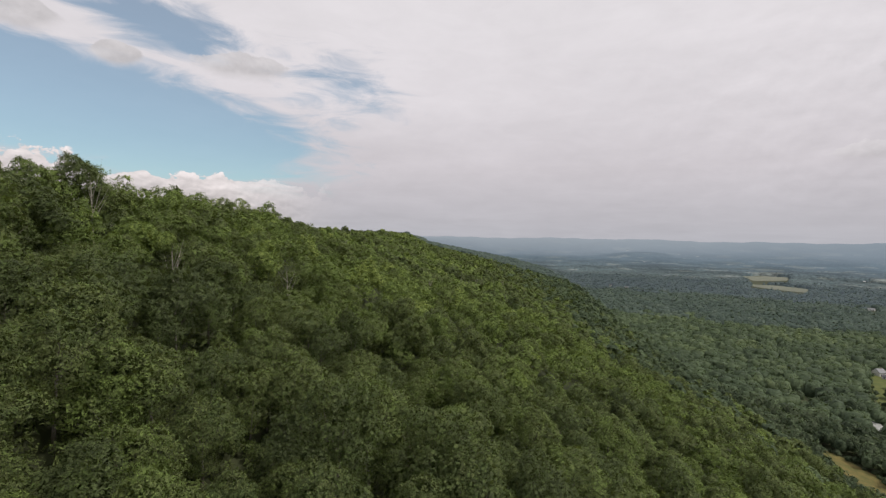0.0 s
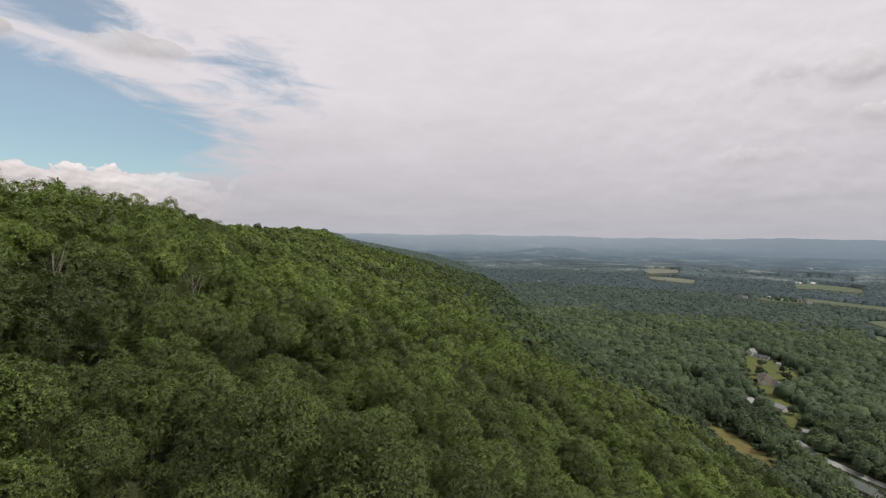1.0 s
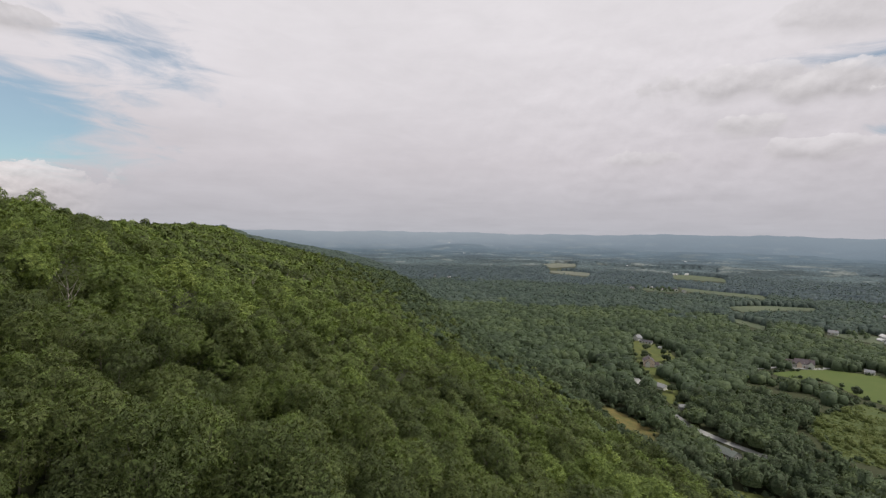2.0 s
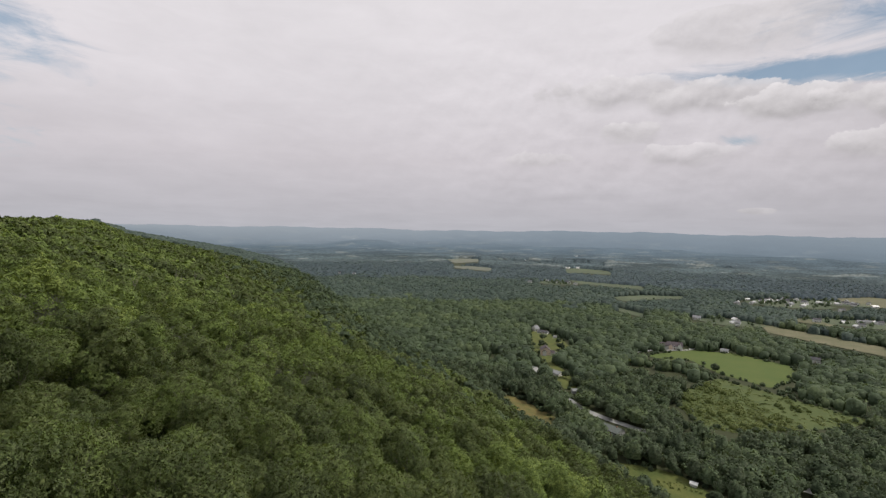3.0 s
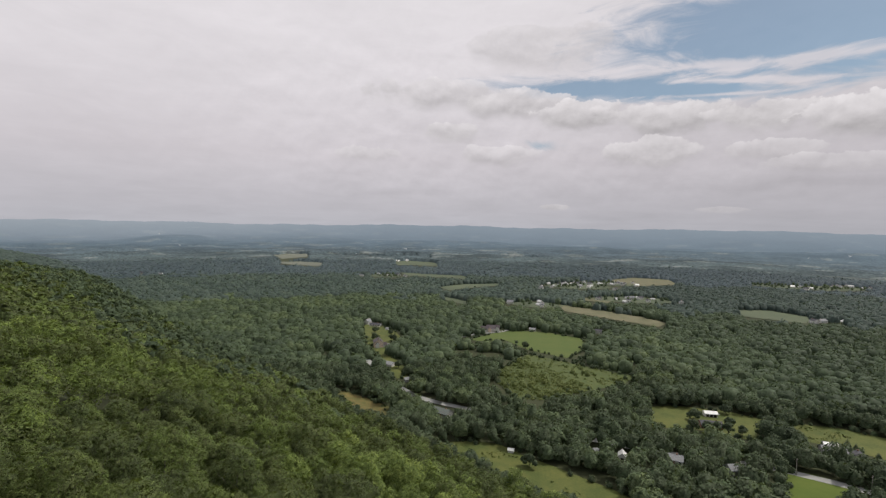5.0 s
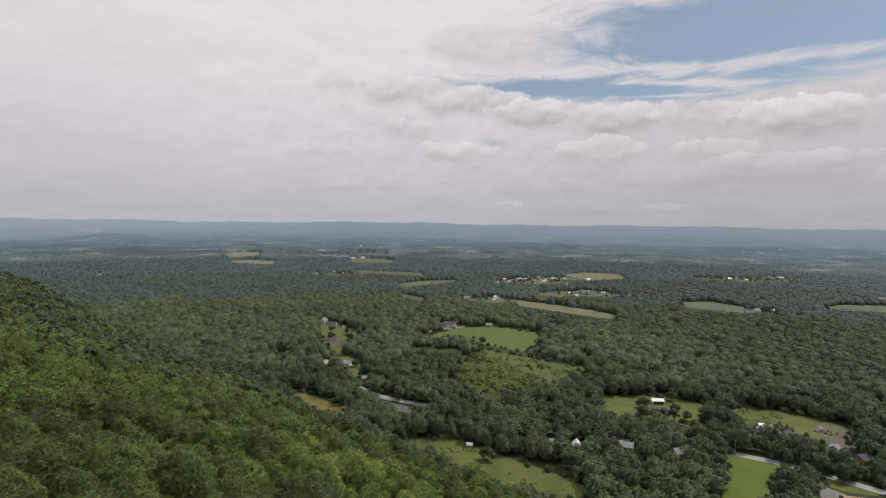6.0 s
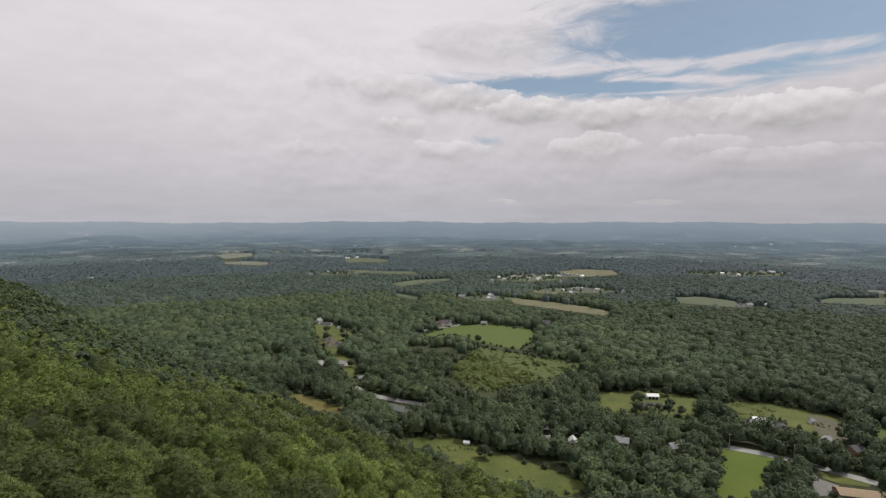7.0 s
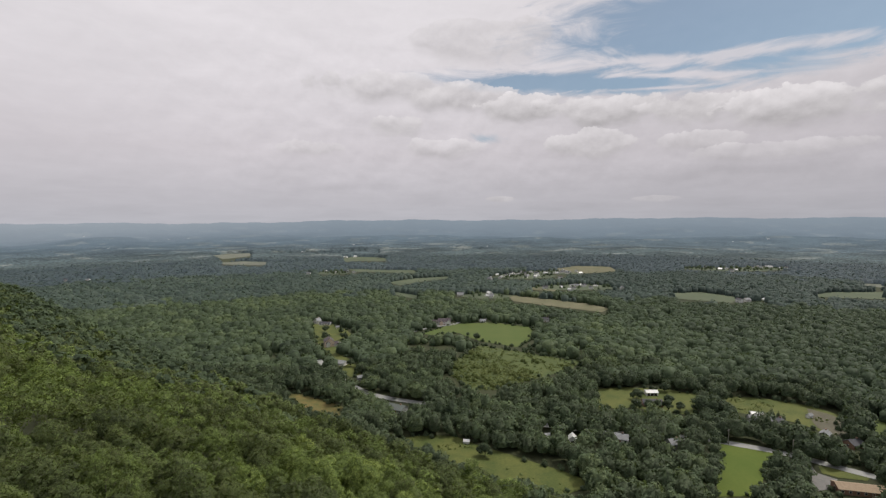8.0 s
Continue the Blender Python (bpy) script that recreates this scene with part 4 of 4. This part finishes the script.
ok = inside(FIELDS[6], mx, my) & (value_noise(mx / 16, my / 16, 44) > 0.36 + 0.5 * smooth(20, 85, mx + (my - 450) * 0.6))
forest("meadow_bushes", M_SCRUB_LEAF, mx[ok], my[ok], [leafy_dome(rng, 3.4, 3.4, 7, 3, 8, 70, 1.1, 0.4) for _ in range(5)], "young trees growing into the wild meadow", 0.0, (0.4, 1.15))
tufts_x, tufts_y = scatter(-45, 300, 230, 395, 2.6, 0.5)
ok = (inside(FIELDS[0], tufts_x, tufts_y) | inside(FIELDS[2], tufts_x, tufts_y)) & (value_noise(tufts_x / 9, tufts_y / 9, 71) > 0.62)
forest("pasture_weeds", M_SCRUB_LEAF, tufts_x[ok], tufts_y[ok], [crown_shape(rng, 0.9, 0.7, 4, 14, 0.8, 0.4) for _ in range(4)], "rough weeds in the pasture grass", -0.1, (0.5, 1.4))

hedge = []
for poly, every in ((FIELDS[0], 5.0), (FIELDS[1], 5.5), (FIELDS[2], 5.5), (FIELDS[3], 7.0), (FIELDS[5], 6.0), (FIELDS[6], 3.2), (FIELDS[7], 6.0), (FIELDS[8], 4.0)):
    for (x0, y0), (x1, y1) in zip(poly, poly[1:] + poly[:1]):
        for t in np.arange(0, 1, every / max(every, math.hypot(x1 - x0, y1 - y0))):
            if rng.random() < 0.75:
                hedge.append((x0 + (x1 - x0) * t + rng.normal() * 2.2, y0 + (y1 - y0) * t + rng.normal() * 2.2))
hedge = np.array(hedge)
forest("field_hedges", M_VALLEY, hedge[:, 0], hedge[:, 1], [leafy_dome(rng, 2.4, 3.0, 7, 3, 7, 60, 0.8, 0.3) for _ in range(6)], "ragged green bushes along the field edges", 0.0, (0.4, 1.3))

# low bushes where taller trees would block the camera's view of the grass
fringe_x, fringe_y = scatter(-330, 420, 210, 780, 4.4, 0.5)
ok = cleared(fringe_x, fringe_y) & ~cleared(fringe_x, fringe_y, 3.6, 3.4)
forest("fringe_bushes", M_VALLEY, fringe_x[ok], fringe_y[ok], [leafy_dome(rng, 2.9, 2.9, 6, 2, 7, 40, 1.0, 0.4, 0.5) for _ in range(6)], "low green bushes between the woods and the open grass", 0.2, (0.55, 1.15))

def lone_tree(x, y, radius, height, trunk, label, mat=M_VALLEY_TREE):
    thing = tagged(new("tree"), label, "tree")
    tv, tf = trunk_shape(rng, trunk + height * 0.6, 0.25, 5, radius * 0.6)
    mesh_object("trunk", tv, tf, M_BARK, thing)
    cv, cf, cn = crown_shape(rng, radius, height, 14, 700, 0.28 * radius, 0.5)
    cv[:, 2] += trunk
    mesh_object("crown", cv, cf, mat, thing, normals=cn)
    thing.matrix_basis = pose(x, y, float(terrain(x, y)))

for x, y, radius, height in ((151, 366, 4.6, 7), (170, 354, 4.0, 6), (183, 342, 2.2, 3), (179, 380, 4.2, 6.5), (24, 276, 4.6, 6.5), (39, 552, 4.8, 8), (-140, 560, 5, 8), (-118, 560, 5, 7), (-150, 600, 4.5, 7), (-90, 455, 4, 6), (-128, 590, 4, 6), (143, 346, 3.4, 6.5), (150, 343, 3.8, 7), (157, 344, 3.5, 6.5), (164, 342, 3.9, 7), (172, 340, 3.5, 6.5)):
    lone_tree(x, y, radius, height, 1.6, "dark round leafy tree standing on open grass")

def fir(x, y, radius, height):
    thing = tagged(new("fir_tree"), "dark pointed fir beside the houses", "tree")
    tv, tf = trunk_shape(rng, height * 0.9, 0.2, 2, 0.4)
    mesh_object("trunk", tv, tf, M_BARK, thing)
    n = 700
    h = 1 - np.sqrt(rng.random(n))
    a, rr = rng.uniform(0, 6.28, n), radius * (1 - h) * rng.uniform(0.6, 1.05, n)
    pos = np.stack([rr * np.cos(a), rr * np.sin(a), 1 + h * (height - 1)], -1)
    out = np.stack([np.cos(a), np.sin(a), -0.45 + 0 * a], -1)
    side = np.stack([-np.sin(a), np.cos(a), 0 * a], -1)
    sz = (0.35 + 0.9 * (1 - h))[:, None]
    tri = np.stack([pos - side * sz * 0.45, pos + side * sz * 0.45, pos + out * sz * 0.9], 1).reshape(-1, 3)
    mesh_object("crown", tri, np.arange(n * 3).reshape(-1, 3), M_VALLEY_TREE, thing)
    thing.matrix_basis = pose(x, y, float(terrain(x, y)))

for x, y, radius, height in ((228, 325, 2.8, 10), (206, 331, 2.6, 9), (231, 322, 2.4, 8), (190, 244, 3.4, 13), (186, 248, 3.2, 12), (193, 249, 3.0, 13.5), (182, 245, 3.2, 11), (187, 241, 3.0, 11), (195, 254, 2.8, 12)):
    fir(x, y, radius, height)

def bare_tree(x, y, height, reach, crown):
    """A half-dead tree: pale forked limbs, a thin crown."""
    thing = tagged(new("bare_tree"), "half-dead tree with pale bare limbs on the ridge", "tree")
    tv, tf = trunk_shape(rng, height, 0.17, 11, reach * 1.35)
    mesh_object("trunk", tv, tf, M_PALE_BARK, thing)
    if crown:
        cv, cf, _ = crown_shape(rng, reach * 0.9, height * 0.45, 9, 420, 0.34, 0.7)
        cv[:, 2] += height * 0.72
        mesh_object("crown", cv, cf, M_LEAF, thing)
    thing.matrix_basis = pose(x, y, float(terrain(x, y)))

for x, y, height, reach, crown in BARE:
    bare_tree(x, y, height, reach, crown)


# ---- houses ----
def part(name, bm, mat, parent, label=""):
    me = bpy.data.meshes.new(name)
    bmesh.ops.recalc_face_normals(bm, faces=bm.faces)
    bm.to_mesh(me)
    bm.free()
    me.materials.append(mat)
    ob = new(name, me)
    ob.parent = parent
    return tagged(ob, label)

def box(bm, x0, x1, y0, y1, z0, z1):
    p = [bm.verts.new((x, y, z)) for z in (z0, z1) for x, y in ((x0, y0), (x1, y0), (x1, y1), (x0, y1))]
    for f in ((3, 2, 1, 0), (4, 5, 6, 7), (0, 1, 5, 4), (1, 2, 6, 5), (2, 3, 7, 6), (3, 0, 4, 7)):
        bm.faces.new([p[i] for i in f])
    return bm

def prism(bm, profile, x0, x1):
    a, b = [bm.verts.new((x0, y, z)) for y, z in profile], [bm.verts.new((x1, y, z)) for y, z in profile]
    bm.faces.new(a)
    bm.faces.new(b[::-1])
    for i in range(len(profile)):
        j = (i + 1) % len(profile)
        bm.faces.new((a[i], b[i], b[j], a[j]))
    return bm

def gabled(thing, w, d, eaves, rise, wall_mat, roof_mat, x=0.0, y=0.0, name="", crossed=False):
    """Walls and roof of a gabled block; its ridge runs along x, or along y where it is crossed."""
    if crossed:
        x, y = y, x
    walls = part(name + "wall", prism(bmesh.new(), [(y - d / 2, -0.6), (y + d / 2, -0.6), (y + d / 2, eaves), (y, eaves + rise), (y - d / 2, eaves)], x - w / 2, x + w / 2), wall_mat, thing)
    over, thick, k = 0.45, 0.22, rise / (d / 2)
    roofs = part(name + "roof", prism(bmesh.new(), [(y - d / 2 - over, eaves - over * k + 0.02), (y, eaves + rise + 0.02), (y + d / 2 + over, eaves - over * k + 0.02), (y + d / 2 + over, eaves - over * k + thick),
                                            (y, eaves + rise + thick + 0.06), (y - d / 2 - over, eaves - over * k + thick)], x - w / 2 - 0.4, x + w / 2 + 0.4), roof_mat, thing)
    if crossed:
        for ob in (walls, roofs):
            ob.data.transform(Matrix(((0, 1, 0, 0), (1, 0, 0, 0), (0, 0, 1, 0), (0, 0, 0, 1))))
            ob.data.flip_normals()

def opening(thing, name, face, across, z, wide, tall, w, d):
    """A window or door on one face of a house: a white frame with its glass or leaf."""
    along_x = face in ("front", "back")
    off = (-d / 2 if face == "front" else d / 2) if along_x else (-w / 2 if face == "end" else w / 2)
    def slab(grow, lo, hi):
        lo, hi = (off - hi, off - lo) if face in ("front", "end") else (off + lo, off + hi)
        a0, a1 = across - wide / 2 - grow, across + wide / 2 + grow
        return box(bmesh.new(), a0, a1, lo, hi, z - grow, z + tall + grow) if along_x else box(bmesh.new(), lo, hi, a0, a1, z - grow, z + tall + grow)
    frame_part = part(name, slab(0.1, -0.05, 0.05), M_WHITE, thing)
    part("pane" if name == "window" else "leaf", slab(0.0, 0.0, 0.08), M_PANE if name == "window" else M_BRICK, frame_part)

def house(label, x, y, turn, w, d, eaves, rise, wall_mat, roof_mat, kind="house", chimney=True, storeys=1):
    thing = tagged(new(kind), label, kind.replace("_", " "))
    gabled(thing, w, d, eaves, rise, wall_mat, roof_mat)
    if kind == "house":
        n = max(2, int(w / 3.2))
        for level in range(storeys):
            for i in range(n):
                at = -w / 2 + (i + 0.5) * w / n
                for face in ("front", "back"):
                    if level == 0 and face == "front" and i == n // 2:
                        opening(thing, "door", face, at, 0.15, 1.0, 2.05, w, d)
                    else:
                        opening(thing, "window", face, at, 0.95 + 2.7 * level, 1.0, 1.25, w, d)
            for face in ("end", "far_end"):
                opening(thing, "window", face, 0.0, 0.95 + 2.7 * level, 1.0, 1.25, w, d)
        if chimney:
            part("chimney", box(bmesh.new(), w * 0.22, w * 0.22 + 0.7, -0.45, 0.45, eaves, eaves + rise + 0.9), M_BRICK, thing, "brick chimney")
    thing.matrix_basis = pose(x, y, float(terrain(x, y)), 0, 0, turn)
    return thing

big = house("large white house with plum-brown roof and wings", 1, 641, 4, 17, 10, 4.6, 3.8, M_WHITE, M_PLUM_ROOF, storeys=2)
gabled(big, 8, 9, 3.6, 3.0, M_WHITE, M_PLUM_ROOF, -12.0, -0.5, "wing_")
gabled(big, 7, 5, 5.0, 3.0, M_WHITE, M_PLUM_ROOF, 5.2, -5.0, "porch_", True)
gabled(big, 6, 4.2, 4.4, 2.4, M_CREAM, M_PLUM_ROOF, -4.5, -4.6, "bay_", True)
house("tan outbuilding beside the large house", -15, 645, 20, 8, 6, 2.8, 1.8, M_CREAM, M_TAN_ROOF, "barn")
peach = house("cream house with brown roof on a lawn", -130, 533, -70, 12, 10.5, 6.2, 3.4, M_CREAM, M_PLUM_ROOF, storeys=2)
gabled(peach, 6, 5.5, 3.2, 2.2, M_WHITE, M_PLUM_ROOF, 3.0, 6.5, "garage_", True)
gabled(peach, 5, 4, 4.6, 2.2, M_WHITE, M_PLUM_ROOF, 5.6, -1.5, "gable_")
# solid near-black walls stand for the open shed's dark inside
house("dark open shed beside the cream house", -120, 534, 5, 8, 6, 2.6, 1.4, M_DARK, M_GREY_ROOF, "shed")
house("white gabled house at the edge of the lawn", -175, 654, 70, 9, 8, 4.0, 3.4, M_WHITE, M_GREY_ROOF)
house("long low white building with dark roof", -161, 643, -8, 15, 7, 2.6, 1.6, M_WHITE, M_SLATE)
house("small pale shed on the lawn", -140, 622, 30, 4, 3, 2.2, 1.0, M_WHITE, M_GREY_ROOF, "shed", False)
house("long grey-white barn beside the road", -101, 461, -25, 12, 8, 2.6, 1.8, M_WHITE, M_GREY_ROOF, "barn")
house("small pale shed under the trees", -74, 417, 25, 6, 4.5, 2.3, 1.4, M_STUCCO, M_GREY_ROOF, "shed")
house("low house with grey shingle roof by the road", -35, 346, -28, 14, 9, 2.7, 2.2, M_STUCCO, M_DULL_ROOF)
house("small white run-in shed in the pasture", 14, 293, -10, 3.4, 2.4, 1.9, 0.7, M_WHITE, M_TIN, "shed")
hut = house("small white gabled hut among trees", 81, 294, 75, 5.5, 4.4, 3.0, 1.9, M_WHITE, M_TIN, "shed")
# a dark slab on the closed wall paints the shade in the doorway
part("doorway", box(bmesh.new(), -2.83, -2.7, -0.9, 0.9, 0.0, 2.0), M_DARK, hut, "dark slab for the shaded doorway")
house("pale trailer behind the trees", 69, 300, 10, 8, 3, 2.6, 0.5, M_WHITE, M_GREY_ROOF, "trailer")
house("long grey-roofed ranch house with white trim", 110, 296, -20, 13, 8, 2.7, 1.9, M_WHITE, M_GREY_ROOF)
house("pale grey two-storey house half hidden by trees", 139, 282, 12, 7, 6.5, 5.2, 2.2, M_STUCCO, M_GREY_ROOF, storeys=2)
house("long ranch house with grey-brown roof", 157, 353, -6, 14, 8, 2.7, 1.9, M_BRICK, M_SLATE)
house("long white low building beside the pasture", 222, 331, -12, 8, 3.4, 2.4, 0.8, M_WHITE, M_TIN, "barn")
house("grey-roofed house among the trees", 217, 321, -14, 13, 8, 2.8, 2.0, M_STUCCO, M_GREY_ROOF)
house("white gabled house with dark roof", 225, 312, 55, 8, 7, 3.6, 2.6, M_WHITE, M_SLATE)
house("small white shed in the pasture", 257, 328, 20, 3.6, 2.8, 2.2, 1.0, M_WHITE, M_GREY_ROOF, "shed")
house("grey house at the edge of the pasture", 244, 298, 40, 6.5, 5, 2.6, 1.8, M_STUCCO, M_GREY_ROOF)
house("brick house at the edge of the woods", 251, 285, 15, 9, 7, 2.8, 2.0, M_BRICK, M_SLATE)
house("long low building with a tan roof", 216, 235, -14, 30, 8, 2.8, 1.6, M_BRICK, M_TAN_ROOF)
barn = house("white metal-roofed pole barn in the pasture", 166, 375, -4, 9, 6, 2.6, 1.1, M_WHITE, M_TIN, "barn")
# dark slabs on the closed front paint the shade in the bays
for i in range(3):
    part("doorway", box(bmesh.new(), -3.7 + 2.6 * i, -1.5 + 2.6 * i, -3.1, -2.95, 0.0, 2.1), M_DARK, barn, "dark slab for the shaded bay")

def car(x, y, turn, mat, label):
    thing = tagged(new("car"), label, "car")
    part("body", prism(bmesh.new(), [(-2.2, 0.35), (2.2, 0.35), (2.25, 0.8), (1.3, 0.95), (0.7, 1.45), (-1.2, 1.5), (-1.9, 1.0), (-2.25, 0.9)], -0.88, 0.88), mat, thing)
    part("window", prism(bmesh.new(), [(1.15, 1.0), (0.66, 1.4), (-1.15, 1.44), (-1.7, 1.02)], -0.9, 0.9), M_PANE, thing, "dark side glass")
    for px in (-0.8, 0.8):
        for py in (-1.35, 1.35):
            ring = [(py + 0.34 * math.cos(k * math.pi / 5), 0.34 + 0.34 * math.sin(k * math.pi / 5)) for k in range(10)]
            part("wheel", prism(bmesh.new(), ring, px - 0.11, px + 0.11), M_RUBBER, thing, "black tyre")
    thing.matrix_basis = pose(x, y, float(terrain(x, y)) + 0.25, 0, 0, turn)

car(146, 358, 80, M_TIN, "white parked van beside the ranch house")

def pole(x, y, turn):
    thing = tagged(new("utility_pole"), "wooden utility pole beside the road", "pole", "poles along the road")
    part("post", box(bmesh.new(), -0.14, 0.14, -0.14, 0.14, -0.5, 10.5), M_PALE_BARK, thing)
    part("crossarm", box(bmesh.new(), -1.2, 1.2, -0.08, 0.08, 9.6, 9.8), M_PALE_BARK, thing)
    thing.matrix_basis = pose(x, y, float(terrain(x, y)), 0, 0, turn)

for x, y, turn in ((205, 273, 40), (176, 288, 25), (110, 309, 10)):
    pole(x, y, turn)

# houses of the far villages
far_homes = [house("white house in the far village", 0, 0, 0, 11, 8, 3.4, 2.6, M_WHITE, M_GREY_ROOF, storeys=1),
             house("pale house with dark roof in the far village", 0, 0, 0, 12, 8, 5.0, 2.6, M_WHITE, M_SLATE, storeys=1),
             house("low white house with metal roof in the far village", 0, 0, 0, 11, 7, 3.0, 2.2, M_WHITE, M_TIN, storeys=1)]
for h in far_homes:
    h["group"] = "houses of the far villages"
for i, (x, y, turn, size) in enumerate(HOMES):
    m = pose(x, y, float(terrain(x, y)), 0, 0, turn)
    made = copy_thing(far_homes[i % 3 if math.hypot(x, y) < 1900 else 2], m) if i >= 3 else far_homes[i]
    made.matrix_basis = m
    made.scale = (size,) * 3

# trees between the village houses
gx, gy = scatter(-400, 1100, 850, 1450, 11.0, 0.5)
ok = np.zeros(len(gx), bool)
for poly in FIELDS[-6:]:
    ok |= inside(poly, gx, gy)
ok &= rng.random(len(gx)) < 0.4
for hx, hy, _, _ in HOMES:
    ok &= np.hypot(gx - hx, gy - hy) > 11
forest("village_trees", M_MIDDLE, gx[ok], gy[ok], [leafy_dome(rng, 4.0, 7.6, 6, 3, 6, 20, 2.0, 0.3) for _ in range(5)], "scattered green trees between the village houses", 1.5, (0.6, 1.2))
